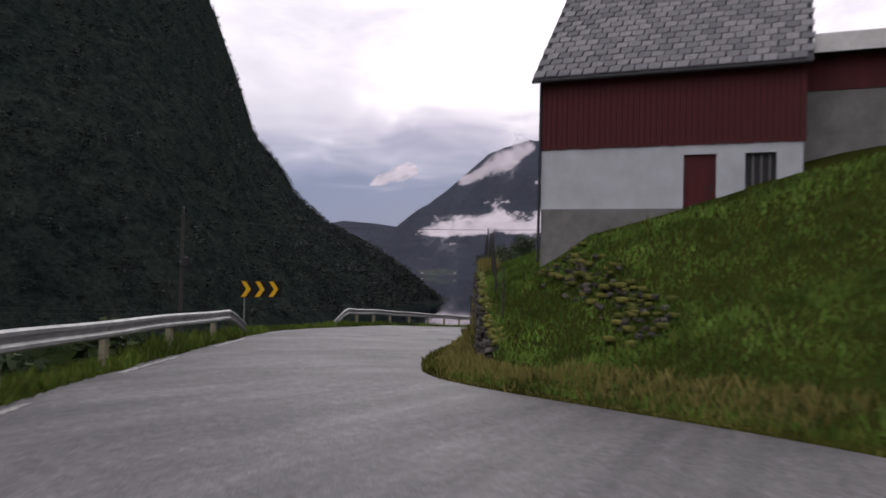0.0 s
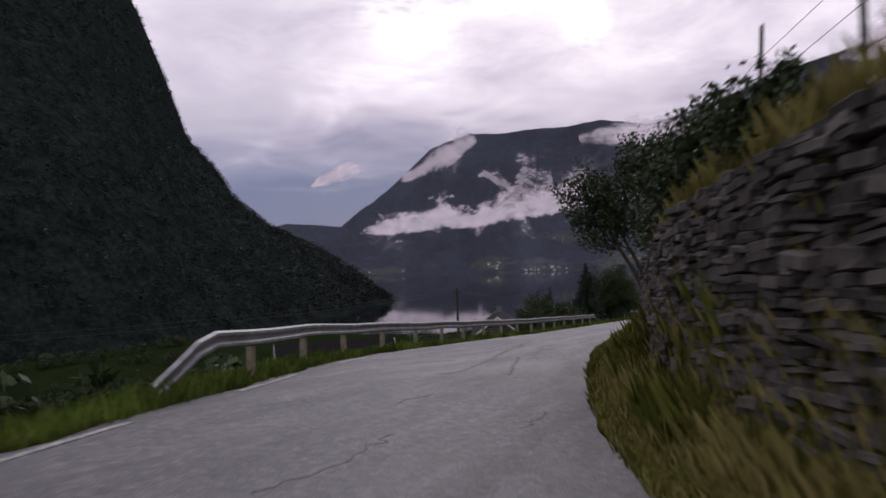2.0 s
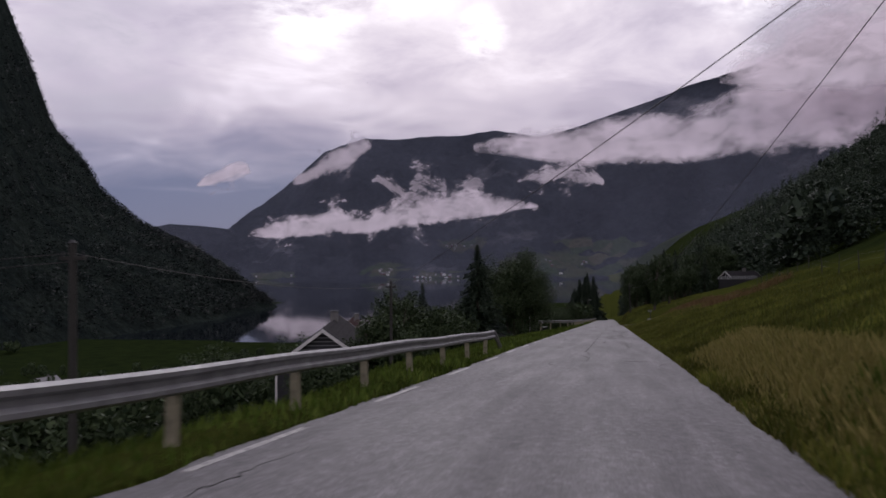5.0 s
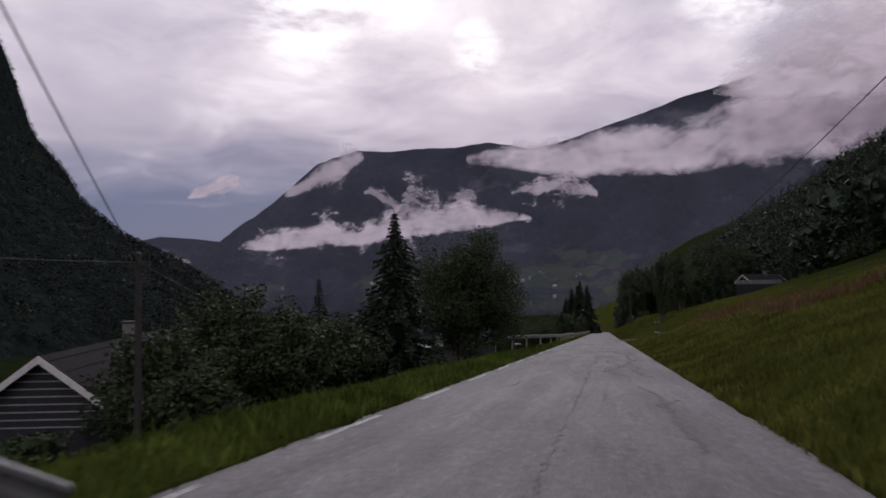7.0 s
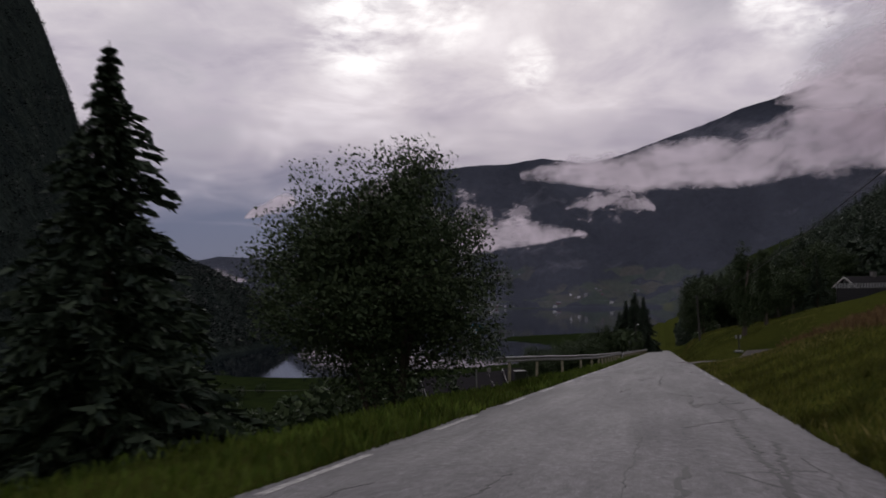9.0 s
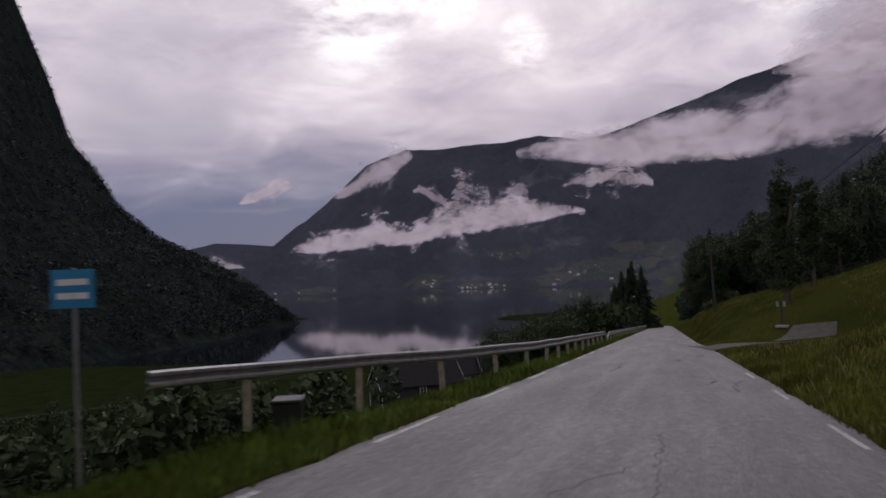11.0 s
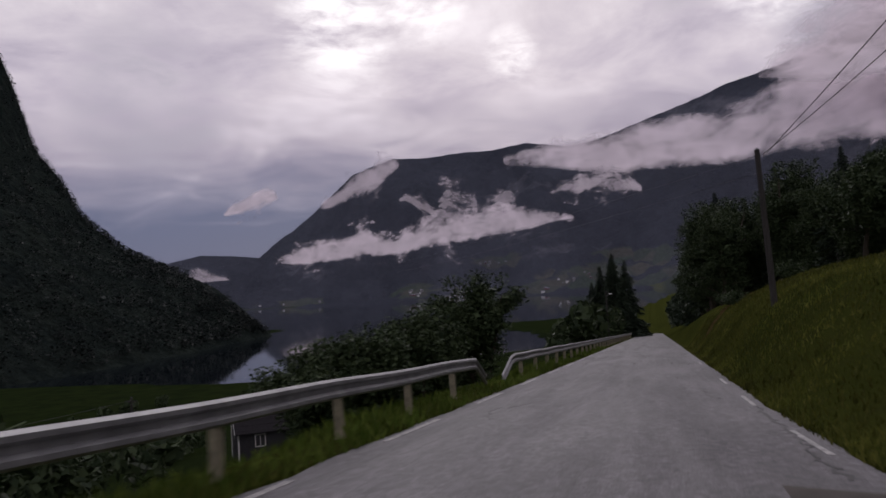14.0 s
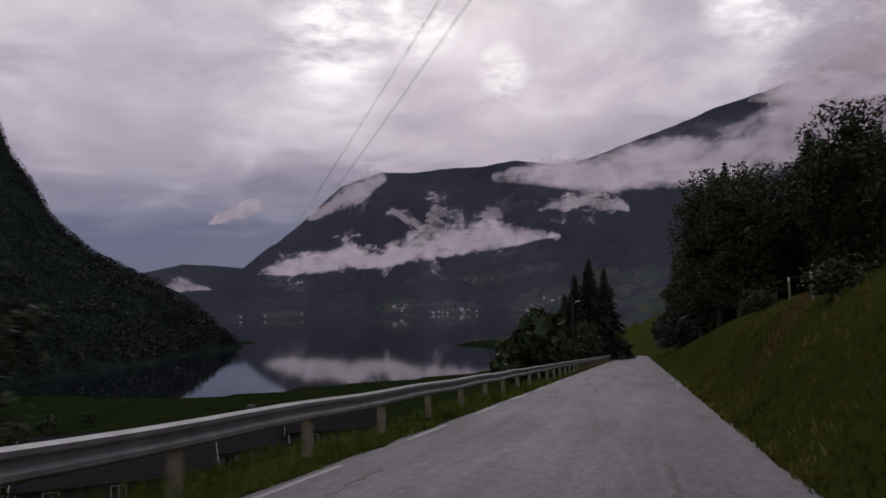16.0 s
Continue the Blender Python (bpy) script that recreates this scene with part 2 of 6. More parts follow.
def far_wood(name, dark, light, rock, rock_at=(0.62, 0.7), fields=None, scale=1.0, grain=(0.35, 1.6)):
    m = Mat(name, 0.95, spec=0.0)
    n1 = m.noise(0.004 * scale, 6, 0.65)
    n2 = m.noise(0.03 * scale, 6, 0.75)
    n3 = m.noise(0.16 * scale, 3, 0.7)
    col = m.mix(m.ramp(n2, (0.35, 0.0), (0.65, 1.0)), dark, light)
    col = m.mix(m.ramp(n1, (rock_at[0], 0.0), (rock_at[1], 0.75)), col, rock)
    if fields:
        at_ = m.n.new("ShaderNodeAttribute")
        at_.attribute_name = "field"
        patch = m.cells(0.012, out="Color")
        pick = m.n.new("ShaderNodeSeparateColor")
        m.l.new(patch, pick.inputs[0])
        there = m.ramp(m.math("ADD", at_.outputs["Fac"], m.math("MULTIPLY", m.math("SUBTRACT", pick.outputs[0], 0.5), 0.9)), (0.46, 0.0), (0.66, 0.9))
        col = m.mix(there, col, m.mix(pick.outputs[1], fields[0], fields[1]))
    m.colour(m.mix(0.75, col, m.ramp(n3, (0.3, grain[0]), (0.7, grain[1])), "MULTIPLY"))
    m.bump(m.math("ADD", n2, m.math("MULTIPLY", n3, 0.4)), 0.9, 12.0 / scale)
    return m.m


def lake_water():
    m = Mat("lake_water", 0.04, spec=0.5)
    m.colour((0.006, 0.009, 0.013))
    m.p.inputs["IOR"].default_value = 1.333
    m.bump(m.noise(0.25, 3, 0.6, m.scaled(1, 1, 1)), 0.018, 0.5)
    return m.m


def mist(name, soft, dens, seed, colour=(0.84, 0.765, 0.805), grain=1.0):
    """A bank of cloud: white scattering stuff whose body thins out in wisps at its rim (attribute 'body')."""
    m = Mat(name, 1.0, spec=0.0)
    at = m.n.new("ShaderNodeAttribute")
    at.attribute_name = "body"
    body = at.outputs["Fac"]
    off = m.n.new("ShaderNodeMapping")
    off.inputs["Location"].default_value = (seed * 131.0, seed * 57.0, seed * 91.0)
    m.l.new(m.co, off.inputs["Vector"])
    n = m.math("ADD", m.math("MULTIPLY", m.noise(0.0065 * grain, 7, 0.6, off.outputs[0], 0.8), 0.55), m.math("MULTIPLY", m.noise(0.020 * grain, 6 if grain > 0.8 else 3, 0.6, off.outputs[0], 0.5), 0.45))
    a = m.math("ADD", body, m.math("MULTIPLY", m.math("SUBTRACT", n, 0.5), soft * 3.6))
    alpha = m.ramp(a, (0.22, 0.0), (0.50, dens * 0.55), (0.86, dens))
    # the cloud's inner shading is painted: noise greys its colour
    m.colour(m.ramp(n, (0.34, tuple(v * 0.6 for v in colour)), (0.60, colour)))
    m.put(m.p.inputs["Alpha"], alpha)
    return m.m


M = {
    "asphalt": asphalt(),
    "crack": tar("crack_filler", (0.013, 0.013, 0.015)),
    "line": line_paint(),
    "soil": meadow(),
    "grass": leaf("grass_blades", (0.055, 0.095, 0.014), (0.115, 0.150, 0.030), patch=0.5),
    "hay": leaf("dry_grass", (0.17, 0.165, 0.045), (0.31, 0.265, 0.10)),
    "leaf": leaf("leaves", (0.030, 0.048, 0.025), (0.066, 0.092, 0.042)),
    "needle": leaf("needles", (0.026, 0.040, 0.030), (0.056, 0.078, 0.048)),
    # leaf greens pushed towards blue to carry the haze before the mountain
    "far_leaf": leaf("birch_leaves_haze_blue", (0.007, 0.0115, 0.0115), (0.021, 0.029, 0.026), patch=0.016),
    "lawn": leaf("mown_lawn", (0.080, 0.142, 0.024), (0.135, 0.205, 0.042), patch=0.9),
    "olive": leaf("meadow_grass", (0.068, 0.085, 0.014), (0.140, 0.140, 0.032), patch=0.45),
    "bracken": leaf("withered_bracken", (0.11, 0.070, 0.034), (0.22, 0.15, 0.075)),
    "bark": bark("bark", (0.09, 0.075, 0.06)),
    "pole": bark("tarred_pole_wood", (0.052, 0.049, 0.046)),
    "steel": plain("galvanised_steel", (0.30, 0.30, 0.31), 0.5, 0.6, 3.0, 0.3),
    "post": plain("weathered_post", (0.27, 0.245, 0.175), 0.8, 0.0, 6.0, 0.35),
    "stone": pieced("wall_stone", (0.042, 0.037, 0.033), (0.170, 0.156, 0.142), bump=1.0, grain=7.0),
    "moss": pieced("moss", (0.08, 0.095, 0.018), (0.20, 0.19, 0.045), bump=0.8, grain=12),
    "slate": pieced("roof_slate", (0.11, 0.11, 0.125), (0.24, 0.235, 0.25), 0.55),
    "barn_red": boards("barn_red_boards", (0.092, 0.015, 0.018)),
    "white_wall": plain("limewashed_wall", (0.54, 0.56, 0.60), 0.85, 0, 1.2, 0.12, 0.3),
    "cement": plain("grey_render", (0.20, 0.195, 0.19), 0.9, 0, 2.0, 0.25, 0.4),
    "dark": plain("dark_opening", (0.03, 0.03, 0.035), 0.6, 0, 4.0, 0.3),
    "white": plain("white_paint", (0.72, 0.71, 0.70), 0.6, 0, 5.0, 0.12),
    "pale_boards": boards("pale_boards", (0.30, 0.31, 0.32)),
    "roof_tile": pieced("roof_tile", (0.020, 0.019, 0.021), (0.040, 0.038, 0.042), 0.95, spec=0.08),
    "tile_red": pieced("worn_red_tile", (0.042, 0.025, 0.025), (0.075, 0.043, 0.042), 0.95, spec=0.1),
    "sign_black": plain("sign_black", (0.012, 0.012, 0.013), 0.45, 0, 4, 0.2, 0.0),
    "sign_yellow": plain("sign_yellow", (0.88, 0.50, 0.02), 0.4, 0, 4, 0.08, 0.0),
    "sign_blue": plain("sign_blue", (0.03, 0.22, 0.42), 0.4, 0, 4, 0.1, 0.0),
    "bin": plain("green_bin_plastic", (0.02, 0.024, 0.022), 0.45, 0, 6, 0.2, 0.0),
    "gravel": plain("gravel", (0.082, 0.074, 0.066), 0.95, 0, 3.0, 0.3, 0.9),
    "wire": plain("cable_black", (0.03, 0.03, 0.03), 0.6, 0, 4, 0.1, 0.0),
    # the slope's wood colours hold the same painted haze blue
    "hill_left": far_wood("left_wood_haze_blue", (0.012, 0.017, 0.017), (0.026, 0.034, 0.029), (0.07, 0.072, 0.078), (0.66, 0.74)),
    # wood and rock tones tinted blue: distance haze is mixed into the colour
    "hill_far": far_wood("far_mountain_haze_blue", (0.013, 0.0165, 0.023), (0.027, 0.031, 0.039), (0.11, 0.11, 0.125), (0.58, 0.68), ((0.036, 0.054, 0.029), (0.068, 0.066, 0.044)), 0.5, (0.55, 1.4)),
    "water": lake_water(),
}


# ---------------------------------------------------------------- mesh tools
class Geo:
    """Vertices and faces gathered for one mesh."""

    def __init__(self):
        self.v, self.f = [], []

    def add(self, verts, faces, m=None):
        k = len(self.v)
        self.v += [tuple(m @ Vector(p)) for p in verts] if m else [tuple(p) for p in verts]
        self.f += [tuple(i + k for i in f) for f in faces]
        return self

    def box(self, x0, x1, y0, y1, z0, z1, m=None, bevel=0.0):
        if not bevel:
            vs = [(x, y, z) for z in (z0, z1) for y in (y0, y1) for x in (x0, x1)]
            return self.add(vs, [(0, 2, 3, 1), (4, 5, 7, 6), (0, 1, 5, 4), (2, 6, 7, 3), (0, 4, 6, 2), (1, 3, 7, 5)], m)
        b, rings = bevel, []
        for z, i in ((z0, b), (z0 + b, 0), (z1 - b, 0), (z1, b)):
            rings.append([(x0 + i + (b if not i else 0) * 0, y0 + b, z), (x0 + b, y0 + i, z), (x1 - b, y0 + i, z), (x1 - i, y0 + b, z), (x1 - i, y1 - b, z), (x1 - b, y1 - i, z), (x0 + b, y1 - i, z), (x0 + i, y1 - b, z)])
        return self.loft(rings, True, m)

    def loft(self, rings, caps=True, m=None):
        n, vs, fs = len(rings[0]), [p for r in rings for p in r], []
        for j in range(len(rings) - 1):
            fs += [(j * n + i, j * n + (i + 1) % n, (j + 1) * n + (i + 1) % n, (j + 1) * n + i) for i in range(n)]
        if caps:
            fs += [tuple(range(n - 1, -1, -1)), tuple(range((len(rings) - 1) * n, len(rings) * n))]
        return self.add(vs, fs, m)

    def tube(self, pts, radii, n=8):
        rings = []
        pts = [Vector(p) for p in pts]
        for i, p in enumerate(pts):
            d = (pts[min(i + 1, len(pts) - 1)] - pts[max(i - 1, 0)]).normalized()
            a = d.orthogonal().normalized() if abs(d.z) > 0.95 else d.cross(Vector((0, 0, 1))).normalized()
            b = d.cross(a)
            r = radii[i] if isinstance(radii, (list, tuple)) else radii
            rings.append([p + a * (r * math.cos(2 * math.pi * k / n)) + b * (r * math.sin(2 * math.pi * k / n)) for k in range(n)])
        return self.loft(rings)

    def mesh(self, name, mat, smooth=False):
        me = bpy.data.meshes.new(name)
        me.from_pydata(self.v, [], self.f)
        me.materials.append(mat)
        if smooth:
            me.shade_smooth()
        return me


def part(name, geo, mat, parent=None, label="", smooth=False):
    ob = new(name, geo.mesh(name, mat, smooth))
    if parent:
        ob.parent = parent
    return tagged(ob, label)


def thing(name, m, label, category, group="", kind=""):
    ob = new(name)
    ob.matrix_world = m
    return tagged(ob, label, category, group, kind)


# ---------------------------------------------------------------- the lie of the land
def road_z(y):
    y = np.asarray(y, float)
    return -0.067 * y - 0.008 * np.clip(-8 - y, 0, None)


LEFT_Y = (-140, -60, -26, -23.2, -15.6, -11, -6.2, -0.7, 1.5, 4, 9, 13, 20, 26, 35, 60, 68, 128, 140, 2000)
LEFT_X = (81, 33, 11.3, 9.7, 5.9, 3.7, 1.9, 0.4, -0.05, -0.7, -1.9, -2.6, -3.1, -3.6, -3.8, -3.85, -4.0, -4.0, -3.95, -3.9)
RIGHT_Y = (-140, -60, -30, -24, -20, -18.4, -17.4, -16.3, -13.2, -10.3, -7, -4.5, -3, 0, 2.9, 6.7, 8.7, 12, 15.6, 18.7, 21.6, 25.4, 30, 40, 60, 165, 172, 2000)
RIGHT_X = (93, 46, 29, 24.5, 20.3, 16.8, 13.9, 12.55, 10.75, 9.65, 8.4, 7.75, 7.2, 6.25, 5.5, 4.7, 4.4, 3.75, 3.3, 2.8, 2.5, 2.3, 2.25, 2.35, 2.5, 2.5, 2.25, 2.25)
YS = np.arange(-140, 2000, 0.5)
KERNEL = np.ones(9) / 9


def smooth_line(ys, xs):
    v = np.interp(YS, ys, xs)
    return np.convolve(np.pad(v, 4, "edge"), KERNEL, "valid")


LX, RX = smooth_line(LEFT_Y, LEFT_X), smooth_line(RIGHT_Y, RIGHT_X)


def left_x(y):
    return np.interp(y, YS, LX)


def right_x(y):
    return np.interp(y, YS, RX)


def tilt(x, y):
    """How the road leans into the bend: its outer edge stands higher."""
    lx, rx = left_x(y), right_x(y)
    return np.interp(y, (-40, -22, -10, 8, 25, 38), (0, 0.05, 0.085, 0.085, 0.03, 0)) * np.maximum(lx + 3.9 - np.clip(x, lx, rx), -2.6)


LAKE = -50.0
# the way down to the valley floor, and up the hillside, by distance from the road's edge
DOWN_D, DOWN_Z = (0, 1.2, 3, 7, 14, 25, 45, 90, 160, 260, 420), (0, -0.05, -0.6, -2.3, -4.6, -7.5, -12, -21, -33, -43, -47)
UP_D, UP_Z = (0, 0.7, 2, 5, 12, 30, 45, 60, 80, 100, 160, 260, 400, 700), (0, 0.12, 0.75, 2.0, 4.3, 9.5, 16, 27, 44, 60, 98, 148, 180, 200)
SHORE = ((-420, 560), (-330, 500), (-190, 490), (-120, 560), (-68, 612), (-72, 700), (-100, 800), (-165, 880), (-150, 930), (-40, 1000), (40, 1300), (140, 1800), (260, 2500), (-1800, 2500), (-1800, 1500), (-430, 1000))


def inside(x, y, poly):
    x, y = np.broadcast_arrays(np.asarray(x, float), np.asarray(y, float))
    hit = np.zeros(x.shape, bool)
    for (ax, ay), (bx, by) in zip(poly, poly[1:] + poly[:1]):
        with np.errstate(divide="ignore", invalid="ignore"):
            hit ^= ((ay > y) != (by > y)) & (x < (bx - ax) * (y - ay) / (by - ay) + ax)
    return hit


def bank_wall(y):
    """How far the ground behind the roadside wall stands above the road."""
    return np.interp(y, (-17, -15, -14, -12.5, -10.5, -7.5, -2.5, 2, 6, 10, 13, 20, 26, 32, 38), (0, 0.6, 1.15, 1.9, 2.5, 3.0, 3.25, 3.2, 2.95, 2.45, 2.1, 2.0, 1.6, 0.9, 0))


def wall_back(y):
    """How far the wall's face stands back from the road's edge."""
    return np.interp(y, (-16, -9, -2, 4, 12, 22, 38), (1.7, 1.6, 1.0, 1.0, 1.4, 2.2, 2.4))


def ground_z(x, y):
    x, y = np.broadcast_arrays(np.asarray(x, float), np.asarray(y, float))
    zr, lx, rx = road_z(np.minimum(y, 640)) + tilt(x, y), left_x(y), right_x(y)
    dl, dr = lx - x, x - rx
    z = zr - 0.05
    flat = np.interp(y, (60, 69, 120, 129), (1, 0.5, 0.5, 1))
    z = np.where(dl > 0, zr + np.interp(dl, DOWN_D, DOWN_Z) * (flat + (1 - flat) * np.clip((dl - 5) / 6, 0, 1)), z)
    knoll = np.interp(y, (169, 176, 184, 195, 230, 250, 300), (0, 0.45, 0.85, 1.0, 1.0, 0.8, 0)) * np.interp(dr, (0.2, 0.7, 1.3, 2.2, 3.2, 5, 10, 16, 40), (0, 0.5, 1.15, 1.7, 1.9, 1.7, 0.9, 0.4, 0))
    up = np.interp(dr, UP_D, UP_Z) + knoll
    level = np.interp(y, (128, 146, 153, 165, 171), (1, 0.6, 0.12, 0.12, 1))
    up = up * (level + (1 - level) * np.clip((dr - 8) / 14, 0, 1))
    wall = bank_wall(y)
    up = np.where(wall > 0, np.maximum(up * np.interp(y, (-19.5, -16.5, -6.5, 1), (1, 0.5, 0.5, 1)), wall * np.clip((dr - wall_back(y) + 0.05) / 0.3, 0, 1) + np.interp(dr, UP_D, UP_Z) * np.clip((dr - wall_back(y) - 0.2) / np.interp(y, (-12, -4), (3.2, 5)), 0, 0.9) * np.interp(y, (-22.5, -17.5, -12.5, -4.5), (0.45, 0.57, 0.85, 0.9))), up)
    up = np.maximum(up, np.interp(dr, (0.1, 0.6, 1.5), (0, 0.28, 0.48)) * np.interp(y, (-3, 8, 30, 46), (0, 1, 1, 0.3)))
    z = np.where(dr > 0, zr + up, z)
    rough = np.clip((np.maximum(dl, dr) - 1) / 12, 0, 1)
    z = z + rough * (0.35 * np.sin(x * 0.21 + 1.3) * np.sin(y * 0.17) + 0.2 * np.sin(x * 0.53 + y * 0.31))
    z = np.maximum(z, LAKE + 1.6 + 0.4 * np.sin(x * 0.02) * np.sin(y * 0.017))
    return np.where(inside(x, y, SHORE), LAKE - 4, z)


def gz(x, y):
    return float(ground_z(x, y))


def sheet(name, xs, ys, zs, mat, label, category, smooth=True):
    """A grid surface from 2D arrays."""
    r, c = xs.shape
    me = bpy.data.meshes.new(name)
    idx = np.arange(r * c).reshape(r, c)
    quads = np.stack([idx[:-1, :-1], idx[:-1, 1:], idx[1:, 1:], idx[1:, :-1]], -1).reshape(-1, 4)
    me.from_pydata(np.stack([xs, ys, zs], -1).reshape(-1, 3).tolist(), [], quads.tolist())
    me.materials.append(mat)
    if smooth:
        me.shade_smooth()
    return tagged(new(name, me), label, category, kind="structure")


def far_ease(near, far, n, power):
    return near + (far - near) * np.linspace(0, 1, n) ** power


LANES = np.concatenate([-far_ease(30, 4600, 70, 2.6)[::-1], -far_ease(0.02, 29, 44, 1.7)[::-1], np.linspace(0.001, 0.999, 6), 1 + far_ease(0.02, 29, 44, 1.7), 1 + far_ease(30, 4600, 60, 2.6)])
ROWS = np.concatenate([-140 - far_ease(10, 4500, 14, 2.5)[::-1], np.arange(-140, -40, 4.0), np.arange(-40, 60, 0.8), np.arange(60, 240, 1.6), 240 + far_ease(0, 700, 90, 1.4), 940 + far_ease(20, 3900, 40, 2.0)])
gy = np.repeat(ROWS[:, None], len(LANES), 1)
lx, rx = left_x(gy), right_x(gy)
ln = np.repeat(LANES[None], len(ROWS), 0)
gx = np.where(ln <= 0, lx + ln, np.where(ln >= 1, rx + ln - 1, lx + (rx - lx) * ln))
gzv = ground_z(gx, gy)
gzv = np.where((ln > 0) & (ln < 1), gzv - 0.25, gzv)
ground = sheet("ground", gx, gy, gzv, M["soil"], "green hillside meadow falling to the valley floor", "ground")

ry = np.concatenate([np.arange(-90, -40, 2.0), np.arange(-40, 60, 0.5), np.arange(60, 420, 1.5)])
ru = np.linspace(0, 1, 13)
r_y = np.repeat(ry[:, None], 13, 1)
edge_l, edge_r = left_x(r_y) - 0.12 * np.sin(r_y * 1.9) * np.sin(r_y * 0.37), right_x(r_y) + 0.10 * np.sin(r_y * 1.3 + 1) * np.sin(r_y * 0.53)
r_x = edge_l + (edge_r - edge_l) * ru[None]
r_z = road_z(r_y) + tilt(r_x, r_y) + 0.07 * (1 - (2 * ru[None] - 1) ** 2) - 0.02
road = sheet("road", r_x, r_y, r_z, M["asphalt"], "narrow worn grey asphalt road, wet from rain", "road")

water = Geo().add([(-4600, 300, LAKE), (1500, 300, LAKE), (1500, 4600, LAKE), (-4600, 4600, LAKE)], [(0, 1, 2, 3)])
tagged(part("water", water, M["water"]), "still dark lake mirroring clouds and mountains", "lake", kind="structure")


# ---------------------------------------------------------------- mountains
def fbm(a, b, seed, octaves=5, base=1.0, gain=0.55):
    out, amp = np.zeros(np.broadcast(a, b).shape), 1.0
    rng = np.random.RandomState(seed)
    for o in range(octaves):
        for _ in range(3):
            t, ph = rng.uniform(0, 2 * np.pi), rng.uniform(0, 2 * np.pi, 2)
            f = base * 2**o * rng.uniform(0.8, 1.25)
            out = out + amp * np.sin(f * (a * np.cos(t) + b * np.sin(t)) + ph[0]) / 3
        amp *= gain
    return out


def polar_hill(name, centre, az, foot, spine, crest, rise, back, mat, label, rough, seed, z0=LAKE - 3, cols=300, lines=90):
    """A mountain side about a centre: by azimuth (to the left of +y), the distance of its foot and of its crest, and the crest's height."""
    a = np.linspace(az[0], az[-1], cols)
    rf, rs, hs = np.interp(a, az, foot), np.interp(a, az, spine), np.interp(a, az, crest)
    s = np.linspace(0, 1.35, lines)[:, None]
    r = rf + (rs - rf) * s
    prof = np.where(s < 1, np.power(np.clip(s, 0, 1), rise), 1 - (s - 1) * back)
    x, y = centre[0] - r * np.sin(np.radians(a)), centre[1] + r * np.cos(np.radians(a))
    n = fbm(x * 0.012, y * 0.012, seed)
    weight = np.clip(s * 4, 0, 1) * np.clip(np.abs(s - 1) * 6 + 0.12, 0, 1)
    z = z0 + (hs - z0) * prof + n * rough * weight
    return sheet(name, x, y, z, mat, label, "mountain"), (x, y, z)


EYE0 = (2.0, 11.0)
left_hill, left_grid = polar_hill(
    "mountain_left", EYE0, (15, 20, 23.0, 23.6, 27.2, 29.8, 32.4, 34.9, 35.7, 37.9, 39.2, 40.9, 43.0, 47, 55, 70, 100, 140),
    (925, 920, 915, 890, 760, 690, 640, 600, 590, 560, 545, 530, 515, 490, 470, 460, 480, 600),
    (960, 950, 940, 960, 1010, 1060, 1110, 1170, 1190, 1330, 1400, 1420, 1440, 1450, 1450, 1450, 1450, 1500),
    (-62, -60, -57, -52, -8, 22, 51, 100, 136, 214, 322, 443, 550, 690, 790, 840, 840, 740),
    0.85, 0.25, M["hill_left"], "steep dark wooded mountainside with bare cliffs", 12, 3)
FAR_AZ = (-60, -40, -25, -14, -8.6, -5.4, -2.6, 2, 5, 7.9, 10.5, 13.1, 15, 17.5, 18.5, 20.5, 23.2, 25.2, 27.1, 29.4, 31, 34, 45, 60)
FAR_CREST = (900, 950, 950, 900, 822, 770, 715, 620, 580, 612, 588, 580, 572, 578, 555, 508, 343, 240, 145, 75, 40, 60, 250, 300)
FAR_SPINE = (3300, 3300, 3400, 3500, 3600, 3600, 3600, 3600, 3600, 3600, 3600, 3600, 3600, 3600, 3600, 3550, 3500, 3450, 3450, 3500, 3600, 3650, 3700, 3700)
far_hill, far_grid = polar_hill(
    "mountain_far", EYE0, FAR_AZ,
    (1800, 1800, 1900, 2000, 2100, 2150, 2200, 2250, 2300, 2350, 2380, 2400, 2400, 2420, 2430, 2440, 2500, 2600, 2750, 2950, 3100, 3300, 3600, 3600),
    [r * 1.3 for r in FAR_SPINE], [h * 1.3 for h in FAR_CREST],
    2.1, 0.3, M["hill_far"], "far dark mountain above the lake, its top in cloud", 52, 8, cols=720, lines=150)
fx, fy_, fz = far_grid
faz = np.degrees(np.arctan2(EYE0[0] - fx, fy_ - EYE0[1]))
fel = np.degrees(np.arctan2(fz - 0.7, np.hypot(fx - EYE0[0], fy_ - EYE0[1])))
field = np.zeros(fx.shape)
for a0, e0, ra, re in ((16.0, -0.55, 1.4, 0.55), (12.6, -0.85, 3.2, 0.28), (11.2, 1.35, 2.2, 0.5), (3.6, 0.1, 3.4, 0.9), (6.5, -0.4, 2.6, 0.5), (-2, -0.2, 3.0, 0.8), (24.5, -0.75, 2.2, 0.2), (0.8, 1.2, 2.6, 0.5)):
    field = np.maximum(field, np.clip(1.25 - np.hypot((faz - a0) / ra, (fel - e0) / re) * 0.75, 0, 1))
at_far = far_hill.data.attributes.new("field", "FLOAT", "POINT")
at_far.data.foreach_set("value", field.ravel())
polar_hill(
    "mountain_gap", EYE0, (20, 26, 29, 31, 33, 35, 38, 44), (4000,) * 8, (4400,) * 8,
    (120, 190, 215, 225, 190, 150, 230, 300), 0.8, 0.2, M["hill_far"], "mountain closing the far end of the lake, tinted blue for haze", 20, 5)

